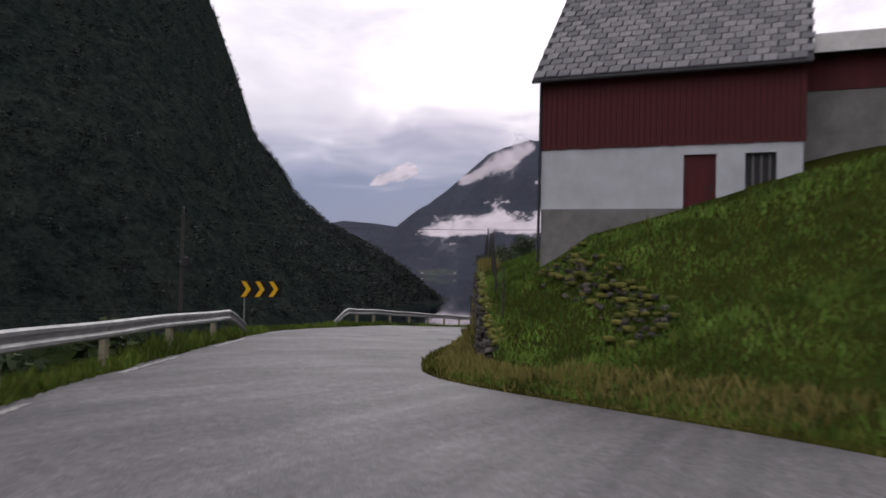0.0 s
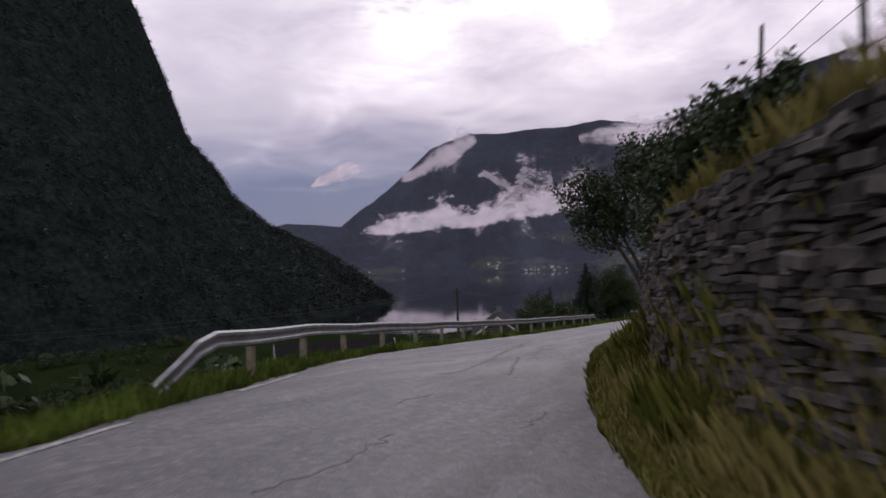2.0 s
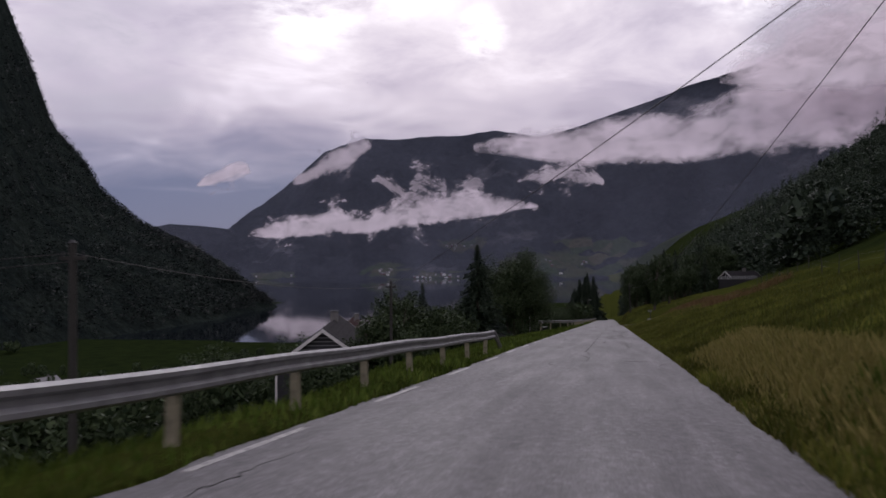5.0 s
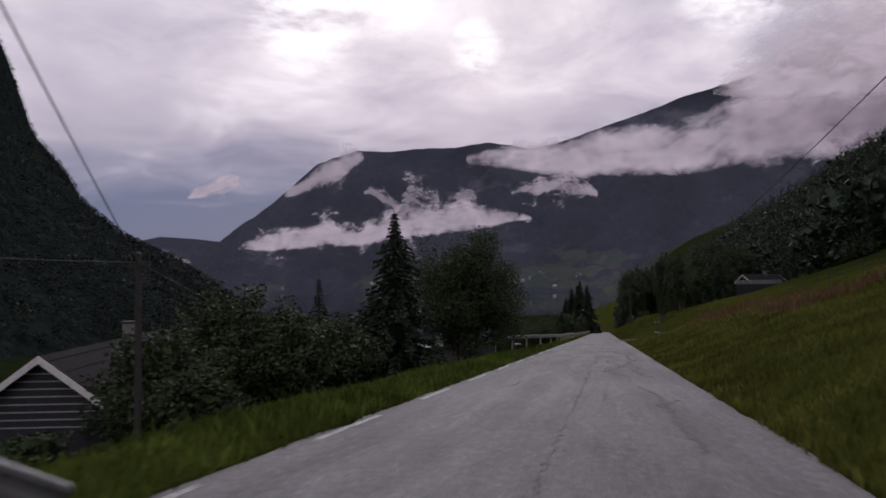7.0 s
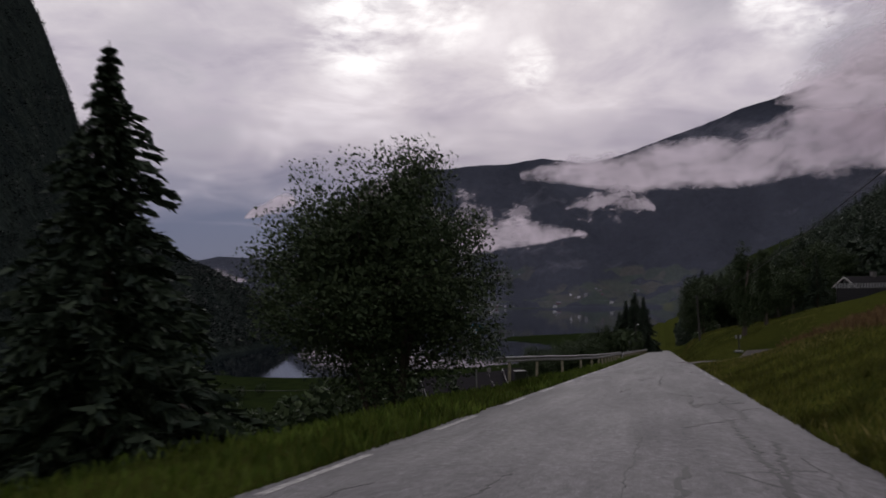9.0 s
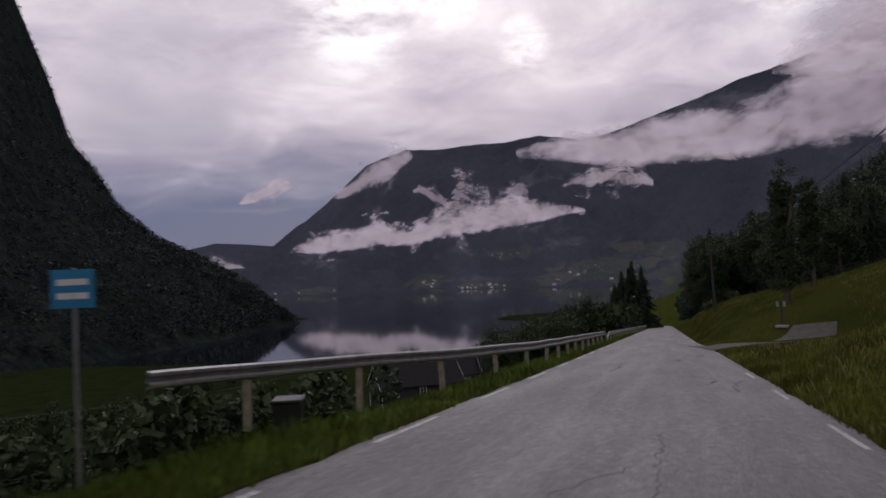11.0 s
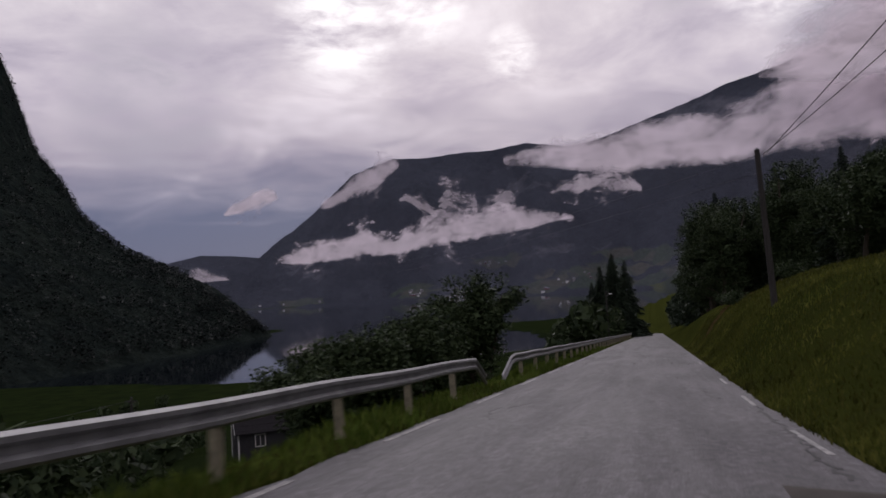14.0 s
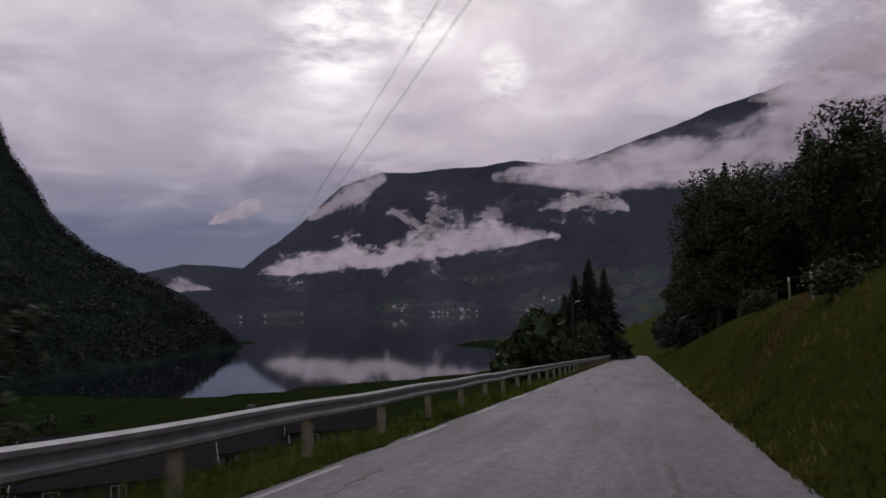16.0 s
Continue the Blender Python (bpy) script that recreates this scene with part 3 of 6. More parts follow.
# ---------------------------------------------------------------- guard rails
RAIL_X = -4.45


def w_beam(points, name="beam"):
    """The folded steel beam along a line of points at its middle height."""
    prof = ((0.0, 0.155), (0.03, 0.155), (0.075, 0.12), (0.075, 0.07), (0.015, 0.03), (0.015, -0.03), (0.075, -0.07), (0.075, -0.12), (0.03, -0.155), (0.0, -0.155), (-0.004, -0.11), (0.05, -0.09), (0.05, -0.075), (-0.01, -0.03), (-0.01, 0.03), (0.05, 0.075), (0.05, 0.09), (-0.004, 0.11))
    rings = []
    pts = [Vector(p) for p in points]
    for i, p in enumerate(pts):
        d = pts[min(i + 1, len(pts) - 1)] - pts[max(i - 1, 0)]
        side = Vector((d.y, -d.x, 0)).normalized()
        rings.append([p + side * a + Vector((0, 0, b)) for a, b in prof])
    return Geo().loft(rings)


POST = Geo().box(-0.07, 0.07, -0.06, 0.06, -0.5, 0.74, bevel=0.012).mesh("post", M["post"])


def guard_rail(ys, xs, label, first, step, dip_start=True, dip_end=True, tall=0.70):
    """A rail along x(y), with a post every step; its ends run down to the ground."""
    rail = thing("guard_rail", pose(0, 0, 0), label, "guard rail", "roadside guard rails")
    yy = np.arange(ys[0], ys[-1], 0.6)
    xx = np.interp(yy, ys, xs)
    xx = np.convolve(np.pad(xx, 3, "edge"), np.ones(7) / 7, "valid")
    h = np.full(len(yy), tall) + 0.012 * np.sin(yy * 0.9)
    out = np.zeros(len(yy))
    if dip_start:
        h = np.minimum(h, 0.0 + 0.5 * (yy - ys[0]))
        out -= 0.1 * np.clip(3 - (yy - ys[0]), 0, 3)
    if dip_end:
        h = np.minimum(h, 0.0 + 0.42 * (ys[-1] - yy))
    pts = [(x + o, y, float(road_z(y)) + float(tilt(x, y)) + v) for x, y, v, o in zip(xx, yy, h, out)]
    part("beam", w_beam(pts), M["steel"], rail)
    y = first
    while y < ys[-1] - 1.5:
        if y > ys[0] + 1.5:
            p = new("post", POST)
            p.parent = rail
            px = float(np.interp(y, yy, xx)) - 0.085
            p.location = (px, y, float(road_z(y)) + float(tilt(px, y)) + 0.03 + tall - 0.73)
            p.rotation_euler = (random.uniform(-0.03, 0.03), random.uniform(-0.04, 0.04), random.uniform(-0.1, 0.1))
        y += step
    return rail


def off_left(ys, d):
    return [float(left_x(y)) - d for y in ys]


ya = list(np.arange(0.9, 66.4, 1.0))
guard_rail(ya, [x - float(np.interp(y, (1, 12, 50, 67), (0, 0.3, 0.3, -0.1))) for x, y in zip(off_left(ya, 0.35), ya)], "galvanised steel guard rail on pale posts, dented and weathered", 22.5 - 3.63 * 5, 3.62, tall=0.73)
yb = list(np.arange(-75, -11.4, 1.0))
guard_rail(yb, off_left(yb, 0.35), "galvanised steel guard rail ending before the bend", -73, 3.62, False, True, 0.66)
yc = list(np.arange(127, 181.4, 1.0))
guard_rail(yc, [x - float(np.interp(y, (127, 131, 135, 141, 147), (3.5, 3.3, 1.9, 0.5, 0))) for x, y in zip(off_left(yc, 0.6), yc)], "long galvanised steel guard rail above the slope", 130, 3.62, False, tall=0.77)
yd = list(np.arange(184.5, 340, 1.0))
guard_rail(yd, off_left(yd, 0.6), "galvanised steel guard rail running on down the hill", 187.2, 3.62)

# ---------------------------------------------------------------- clouds on the far mountain
def cloud_bank(az, base, top, dist, seed, label, soft=1.0, dens=0.95, lean=1.4, cols=160, lines=44, crisp=0.16, billow=0.45, grain=1.0, colour=(0.84, 0.765, 0.805)):
    """A bank of cloud leaning back over the slope: by azimuth the elevation of its flat base and of its billowing top."""
    a = np.linspace(az[0], az[-1], cols)
    order = np.argsort(az)
    za, zb, zt = np.array(az)[order], np.array(base)[order], np.array(top)[order]
    lo, hi = np.interp(a, za, zb), np.interp(a, za, zt)
    k = np.linspace(-0.5, 1.7, lines)[:, None]
    el = lo + (hi - lo) * k
    d = dist + 40 * fbm(a * 0.5, k, seed, 3) + lean * dist * np.tan(np.radians(np.maximum(hi - lo, 0.2))) * (k - 0.5)
    x, y = EYE0[0] - d * np.sin(np.radians(a)), EYE0[1] + d * np.cos(np.radians(a))
    z = d * np.tan(np.radians(el)) + 0.7
    ob = sheet("cloud", x, y, z, mist("cloud_bank", soft, dens, seed, colour, grain), label, "cloud")
    ends = np.clip(np.minimum(a.max() - a, a - a.min()) / (0.10 * (a.max() - a.min())), 0, 1)
    rise, fall = np.clip(k / (2 * crisp), 0, 1), np.clip((1 + billow - k) / (2 * billow), 0, 1)
    body = np.minimum(rise * rise * (3 - 2 * rise), fall) * (0.35 + 0.65 * ends) + 0 * el
    at = ob.data.attributes.new("body", "FLOAT", "POINT")
    at.data.foreach_set("value", body.ravel())
    ob.visible_shadow = False
    return ob


cloud_bank((26.0, 25.6, 24.1, 22.5, 20.9, 19.9, 18.7, 17.2, 15.6, 14.3, 12.7, 11.0, 9.8, 8.6, 6.9, 5.4, 4.9), (1.95, 1.9, 1.8, 1.8, 1.85, 1.95, 2.0, 2.2, 2.3, 2.4, 2.55, 2.8, 3.0, 3.25, 3.6, 3.9, 4.0), (2.2, 2.4, 2.9, 3.45, 3.5, 4.0, 3.5, 3.4, 4.4, 4.95, 4.9, 5.35, 5.4, 5.0, 4.6, 4.3, 4.2), 3300, 1, "long pink-white cloud bank lying across the far mountain", 0.95, 0.97, billow=0.32, cols=240)
cloud_bank((17.0, 16.6, 15.6, 14.8, 14.2), (5.9, 5.9, 5.3, 4.8, 4.6), (6.2, 6.35, 6.0, 5.4, 5.0), 3360, 2, "thin curl of cloud rising off the far mountain", 1.7, 0.5)
cloud_bank((14.3, 13.6, 12.8, 12.2, 11.6), (5.0, 4.9, 4.9, 5.0, 5.2), (6.2, 7.0, 6.5, 6.3, 5.8), 3380, 12, "torn wisps of cloud rising off the far mountain", 2.4, 0.45)
cloud_bank((10.4, 9.8, 9.2, 8.8), (5.2, 5.2, 5.3, 5.4), (5.7, 6.2, 6.3, 5.8), 3380, 13, "small wisp of cloud rising off the far mountain", 2.0, 0.45)
cloud_bank((6.6, 6.0, 4.4, 2.8, 0.9, 0.3), (5.7, 5.6, 5.5, 5.45, 5.4, 5.5), (6.0, 6.3, 6.95, 6.9, 6.2, 5.8), 3500, 3, "small pale cloud before the dark mountainside", 1.2, 0.72, crisp=0.3)
cloud_bank((9.6, 8.3, 6.0, 4.4, 1.5, -1.6, -3.1, -5.3, -6.8, -8.7, -11, -14, -20, -30, -45), (7.9, 7.5, 7.3, 7.0, 6.7, 6.55, 6.5, 6.5, 6.45, 6.4, 6.3, 6.3, 6.5, 7, 7), (8.6, 9.0, 9.3, 9.4, 9.5, 10.0, 10.3, 9.9, 10.5, 11.5, 13.0, 15.5, 16, 16, 16), 3700, 4, "broad grey-pink cloud hiding the mountain's shoulder", 0.6, 0.985, 1.3, 240, crisp=0.16, billow=0.22, grain=0.5, colour=(0.92, 0.84, 0.88))
cloud_bank((22.7, 22.2, 20.9, 19.7, 18.3, 17.6, 17.0), (5.55, 5.55, 5.8, 6.3, 6.9, 7.5, 8.2), (5.95, 6.3, 7.2, 8.1, 8.75, 8.9, 8.9), 4000, 5, "cloud pouring over the far mountain's edge", 1.0, 0.84, 0.9, crisp=0.32, billow=0.3, grain=0.5)
cloud_bank((29.2, 28.6, 27.6, 26.6, 25.9, 25.4), (5.3, 5.3, 5.5, 5.8, 6.1, 6.4), (5.7, 6.2, 6.6, 7.2, 7.1, 6.6), 3900, 6, "small bright cloud drifting in the gap", 0.9, 0.9, 1.6, crisp=0.3, billow=0.3, grain=0.5, colour=(0.95, 0.87, 0.91))
cloud_bank((32.2, 31.4, 30.6, 29.8, 29.0), (0.9, 0.9, 0.95, 1.0, 1.1), (1.2, 1.7, 1.8, 1.5, 1.2), 3800, 7, "bright cloud in the far end of the valley", 1.2, 0.75, 0.6)
cloud_bank((-7.6, -8.6, -10, -12, -16, -26, -40), (11.9, 11.6, 11.0, 10.5, 10.0, 10.0, 10.0), (12.4, 13.4, 14.4, 15.5, 17, 17.5, 18), 3500, 8, "grey-pink cloud swallowing the high summit", 0.45, 0.97, 1.3, billow=0.8, grain=0.4, colour=(0.94, 0.86, 0.90))


def haze_sheet(az0, az1, dist, top, seed, label, dens):
    """An added translucent sheet whose blue colour stands for haze over the lake's far end."""
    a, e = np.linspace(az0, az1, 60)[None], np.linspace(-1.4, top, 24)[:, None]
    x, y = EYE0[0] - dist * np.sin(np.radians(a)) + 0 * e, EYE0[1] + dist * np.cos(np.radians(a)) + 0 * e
    ob = sheet("mist", x, y, dist * np.tan(np.radians(e)) + 0 * a, mist("blue_haze", 0.15, dens, seed, (0.68, 0.75, 0.98), 0.3), label, "mist")
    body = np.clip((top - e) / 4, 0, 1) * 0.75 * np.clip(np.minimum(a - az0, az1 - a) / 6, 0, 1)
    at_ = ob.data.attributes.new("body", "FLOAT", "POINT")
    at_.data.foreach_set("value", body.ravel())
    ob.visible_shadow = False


haze_sheet(-45, 50, 2250, 14, 11, "translucent blue sheet standing for haze over the lake's far shore", 0.17)


# ---------------------------------------------------------------- plants
def leaf_cards(centres, n, spread, size, rng, flat=0.7):
    """n small bent leaves round the given points, as arrays for one mesh."""
    c = np.array(centres)[rng.randint(0, len(centres), n)]
    p = c + np.clip(rng.normal(0, 1, (n, 3)), -1.5, 1.5) * spread
    u = rng.normal(0, 1, (n, 3))
    u[:, 2] *= flat
    u /= np.linalg.norm(u, axis=1)[:, None]
    w = np.cross(u, rng.normal(0, 1, (n, 3)))
    w /= np.linalg.norm(w, axis=1)[:, None]
    s = size * rng.uniform(0.6, 1.4, (n, 1))
    v = np.stack([p - u * s, p - w * s * 0.55, p + u * s, p + w * s * 0.55], 1).reshape(-1, 3)
    return v, np.arange(n * 4).reshape(n, 4)


def raw_mesh(name, v, f, mat, smooth=False):
    me = bpy.data.meshes.new(name)
    me.from_pydata(np.asarray(v).tolist(), [], [tuple(map(int, q)) for q in f])
    me.materials.append(mat)
    if smooth:
        me.shade_smooth()
    return me


def broadleaf(name, m, height, radius, seed, label, leaves=5000, size=0.13, low=0.25, trunks=1, mat="leaf", group="", core=9, lean_x=0.0):
    """A leafy tree: stems, limbs and a crown of small leaves in clumps."""
    rng = np.random.RandomState(seed)
    tree = thing(name, m, label, "tree" if height > 3 else "bush", group)
    wood, tips = Geo(), []
    for t in range(trunks):
        a = rng.uniform(0, 6.28)
        lean = rng.uniform(0.02, 0.1) if trunks == 1 else rng.uniform(0.12, 0.3)
        top = Vector((math.cos(a) * lean * height, math.sin(a) * lean * height, height * 0.8))
        base = Vector((math.cos(a) * 0.12 * (trunks - 1), math.sin(a) * 0.12 * (trunks - 1), -0.3))
        pts = [base.lerp(top, k) + Vector(rng.normal(0, 0.02 * height, 3)) * k for k in (0, 0.25, 0.5, 0.75, 1.0)]
        r0 = height * 0.02 / math.sqrt(trunks) + 0.02
        wood.tube(pts, [r0 * f for f in (1.25, 1.0, 0.75, 0.5, 0.2)], 7)
        for k in range(9 if trunks == 1 else 5):
            f = rng.uniform(low, 0.92)
            s = base.lerp(top, f)
            b = rng.uniform(0, 6.28)
            shape = math.sqrt(max(0.05, 1 - ((f - 0.45) / 0.62) ** 2))
            reach = radius * shape * rng.uniform(0.65, 1.0)
            e = s + Vector((math.cos(b) * reach, math.sin(b) * reach, rng.uniform(0.1, 0.32) * reach + 0.05 * height))
            mid = s.lerp(e, 0.5) + Vector((0, 0, 0.08 * reach))
            wood.tube([s, mid, e], [r0 * 0.45, r0 * 0.28, r0 * 0.08], 5)
            tips += [tuple(s.lerp(e, q)) for q in (0.45, 0.7, 0.9, 1.0)]
        tips.append(tuple(top + Vector((0, 0, 0.1 * height))))
    for _ in range(int(40 + 22 * radius) + (160 if height > 6 * radius else 0)):
        d = rng.normal(0, 1, 3)
        d /= np.linalg.norm(d)
        q = rng.uniform(0.35, 1.0)
        tips.append((d[0] * radius * q, d[1] * radius * q, height * (low + (1 - low) * 0.52) + d[2] * q * height * (1 - low) * 0.47))
    wood.v = [(a + lean_x * max(c, 0) / height, b, c) for a, b, c in wood.v]
    part("trunk", wood, M["bark"], tree)
    v, f = leaf_cards(tips, leaves, (0.085 * radius + 0.09), size, rng)
    inner = [(a * 0.66, b * 0.66, height * (low + (1 - low) * 0.5) + (c - height * (low + (1 - low) * 0.5)) * 0.74) for a, b, c in tips]
    v2, f2 = leaf_cards(inner, leaves // core, 0.08 * radius + 0.04, size * 2.4, rng)
    v, f = np.concatenate([v, v2]), np.concatenate([f, f2 + len(v)])
    v[:, 2] = np.maximum(v[:, 2], 0.05)
    v[:, 0] += lean_x * v[:, 2] / height
    new("crown", raw_mesh("crown", v, f, M[mat])).parent = tree
    return tree


def conifer(name, m, height, radius, seed, label, density=1.0, group=""):
    """A spruce: straight stem and drooping whorls of needle sprays."""
    rng = np.random.RandomState(seed)
    tree = thing(name, m, label, "tree", group)
    part("trunk", Geo().tube([(0, 0, -0.3), (0, 0, height * 0.5), (0, 0, height)], [height * 0.018 + 0.02, height * 0.011, 0.01], 7), M["bark"], tree)
    vs, n = [], 0
    z = height * 0.06
    while z < height * 0.985:
        f = z / height
        reach = radius * (1 - f) ** (0.85 + 0.3 * f) * (1 + 0.18 * math.sin(z * 2.1 + seed)) + 0.05
        for b in np.linspace(0, 6.28, max(4, int(8 * density)), endpoint=False) + rng.uniform(0, 1):
            L = reach * rng.uniform(0.45, 1.35)
            d = np.array([math.cos(b), math.sin(b), 0])
            side = np.array([-d[1], d[0], 0])
            for k in range(int(8 + 20 * L * density)):
                q = rng.uniform(0.15, 1.0)
                p = d * L * q + np.array([0, 0, z + 0.12 * L * q - 0.34 * L * q * q])
                l = rng.uniform(0.10, 0.24) * (0.6 + 0.5 * radius / 2) * (1.1 - 0.85 * f) * max(1.0, height / 10)
                o = side * rng.uniform(-1, 1) * 0.8 + d * rng.uniform(0.3, 1.0) + np.array([0, 0, rng.uniform(-0.7, 0.15)])
                o /= np.linalg.norm(o)
                w = np.cross(o, rng.normal(0, 1, 3))
                w *= 0.019 / max(1e-6, np.linalg.norm(w)) * (1.2 + radius)
                vs += [p - w, p + w, p + o * l * 1.6 + w * 0.3, p + o * l * 1.6 - w * 0.3]
        z += max(0.10, 0.033 * height * (1.15 - 0.6 * f))
    new("crown", raw_mesh("crown", vs, np.arange(len(vs)).reshape(-1, 4), M["needle"])).parent = tree
    return tree


def at(x, y, turn=0.0, sink=0.0):
    return pose(x, y, gz(x, y) - sink, 0, 0, turn)


broadleaf("round_tree", at(-9.2, 113.4), 9.1, 4.3, 11, "large round dark-leaved tree standing on the road's grass verge", 62000, 0.066, 0.08, 5)
conifer("spruce_tree", at(-11.2, 102.0), 9.4, 3.1, 12, "tall dark spruce beside the round tree", 1.25, "roadside spruces")
conifer("spruce_tree", at(-17.5, 107.0), 9.2, 2.0, 13, "slender dark spruce behind its taller neighbour", 1.0, "roadside spruces")
for k, (x, y, h, r) in enumerate(((-13.5, 97, 4.8, 2.8), (-15.6, 91, 7.2, 2.5), (-17.5, 99, 7.4, 3.0), (-16.4, 80.5, 2.6, 1.6), (-18.4, 79.4, 2.8, 1.6), (-12.6, 82.5, 2.6, 1.5), (-14.8, 85.0, 5.4, 2.2), (-13.2, 91.0, 4.6, 2.0), (-21, 122, 2.6, 1.8), (-17, 118, 2.4, 1.8), (-14.5, 106, 5.5, 2.8), (-27, 99, 7, 3.4), (-31, 92, 7, 3.5), (-24, 106, 6.0, 2.8))):
    broadleaf("bush", at(x, y), h, r, 20 + k, "dense dark bush on the slope below the road", 10000, 0.095, 0.05, 4, group="bushes below the road")
for k, (x, y, h, r) in enumerate(((-6.9, 190.5, 4.9, 1.4), (-8.3, 187, 3.9, 1.8), (-10.2, 190, 4.2, 1.9), (-8.6, 181.5, 3.0, 1.5), (-12.3, 187, 4.2, 2.1), (-15.0, 192, 5.0, 2.3), (-9.5, 195, 5.2, 2.0), (-12.8, 197, 5.8, 2.4), (-17.5, 199, 6.2, 2.6), (-11.0, 183.5, 3.8, 1.8))):
    broadleaf("alder_tree", at(x, y), h, r, 40 + k, "young dark alder growing close behind the guard rail", 10500, 0.075, 0.06, 3, group="young trees behind the rail")
for k, (x, y, h, r, lean) in enumerate(((5.35, 13.9, 3.6, 1.05, -1.6), (6.1, 12.5, 4.0, 0.9, -0.8), (6.9, 10.8, 2.0, 1.0, 0), (8.2, 13.4, 2.2, 1.2, 0), (6.4, 15.2, 2.4, 1.0, -0.4))):
    broadleaf("rowan_tree", at(x, y), h, r, 60 + k, "small leafy tree leaning over the stone wall", 6800, 0.052, 0.46, 2, group="trees above the wall", core=60, lean_x=lean)
for k, (x, y, h) in enumerate(((7.9, 172.5, 9.6), (10.9, 180.0, 8.6))):
    broadleaf("poplar_tree", at(x, y), h, 0.85, 70 + k, "tall narrow columnar poplar beside the gravel drive", 17000, 0.075, 0.02, 1, group="columnar poplars")
for k, (x, y, h, r) in enumerate(((-7.6, 325, 18.6, 5.0), (-10.4, 328, 17.4, 4.8), (-5.4, 333, 17.0, 4.6), (-12.6, 332, 15, 4.4), (-8.8, 334, 18, 4.8), (9.0, 318, 17, 4.6))):
    conifer("spruce_tree", at(x, y), h, r, 80 + k, "tall dark spruce in a clump by the road", 1.2, "far roadside spruces")
for k, (x, y, h, r) in enumerate(((10.8, 197, 5.0, 1.9), (13.5, 201, 6.0, 2.2), (12.0, 207, 5.6, 2.2), (16.5, 198, 6.5, 2.4))):
    broadleaf("ash_tree", at(x, y), h, r, 90 + k, "dark leafy tree at the edge of the hillside wood", 9000, 0.095, 0.15, 1, group="trees at the wood's edge")


def stamp(name, spots, heights, templates, mat, label, category, rng):
    """Many far trees as one mesh: each a turned and scaled template."""
    vs, fs, k = [], [], 0
    for (x, y, z), h in zip(spots, heights):
        tv, tf = templates[rng.randint(len(templates))]
        a = rng.uniform(0, 6.28)
        c, s = math.cos(a), math.sin(a)
        w = h * rng.uniform(0.8, 1.2)
        v = np.stack([(tv[:, 0] * c - tv[:, 1] * s) * w + x, (tv[:, 0] * s + tv[:, 1] * c) * w + y, tv[:, 2] * h + z], 1)
        vs.append(v)
        fs.append(tf + k)
        k += len(v)
    ob = new(name, raw_mesh(name, np.concatenate(vs), np.concatenate(fs), mat))
    return tagged(ob, label, category, kind="stuff")


def far_conifer(rng, n=100, size=1.0):
    """A spruce of loose sprays, one unit high."""
    t = rng.uniform(0, 1, n) ** 0.8
    a = rng.uniform(0, 6.28, n)
    r = (0.17 * (1 - t) ** 0.9 + 0.012) * rng.uniform(0.35, 1.0, n)
    p = np.stack([np.cos(a) * r, np.sin(a) * r, 0.05 + 0.93 * t], 1)
    o = np.stack([np.cos(a), np.sin(a), rng.uniform(-0.9, 0.2, n)], 1) * (0.068 * size * (1.15 - t))[:, None]
    w = np.stack([-np.sin(a), np.cos(a), rng.uniform(-0.3, 0.3, n)], 1) * (0.042 * size * (1.2 - t))[:, None]
    u = np.array([0, 0, 0.06 * size]) * (1.1 - t)[:, None]
    v = np.stack([p - w, p + o, p + w, p + u], 1).reshape(-1, 3)
    return v, np.arange(n * 4).reshape(n, 4)


def far_broad(rng, n=100, size=0.054):
    d = rng.normal(0, 1, (n, 3))
    d /= np.linalg.norm(d, axis=1)[:, None]
    p = d * rng.uniform(0.6, 1.0, (n, 1)) * (0.30, 0.30, 0.40) + (0, 0, 0.55)
    u = rng.normal(0, 1, (n, 3)) * size
    w = rng.normal(0, 1, (n, 3)) * size
    v = np.stack([p - u, p - w, p + u, p + w], 1).reshape(-1, 3)
    return v, np.arange(n * 4).reshape(n, 4)


frng = np.random.RandomState(5)
CONES = [far_conifer(frng, 170, 0.72) for _ in range(5)]
ROUNDS = [far_broad(frng, 190, 0.038) for _ in range(5)]
spots, hts = [], []
while len(spots) < 2600:
    y = 195 + 560 * frng.uniform() ** 1.3
    x = 10 + 330 * frng.uniform() ** 1.5
    edge = np.interp(y, (195, 215, 260, 330, 620), (36, 30, 24, 10, 6))
    if x > edge and not (20 < x < 34 and 196 < y < 212):
        spots.append((x, y, gz(x, y) - 0.3))
        hts.append(frng.uniform(8, 15) * (1 + x / 400))
stamp("hillside_wood", spots, hts, CONES + ROUNDS[:2], M["needle"], "dark mixed wood covering the hillside above the road", "wood", frng)
# single trees along the wood's edge
edge_trees = [conifer("spruce_tree", at(19.5, 209.0), 11.0, 3.3, 101, "dark spruce at the edge of the hillside wood", 0.9, "spruces at the wood's edge"),
              broadleaf("birch_tree", at(20.0, 203.0), 9.0, 2.7, 103, "dark birch among the hillside spruces", 12000, 0.10, 0.06, 2, group="birches at the wood's edge"),
              broadleaf("birch_tree", at(18.5, 215.0), 10.0, 2.6, 104, "dark birch among the hillside spruces", 12000, 0.10, 0.06, 1, group="birches at the wood's edge")]
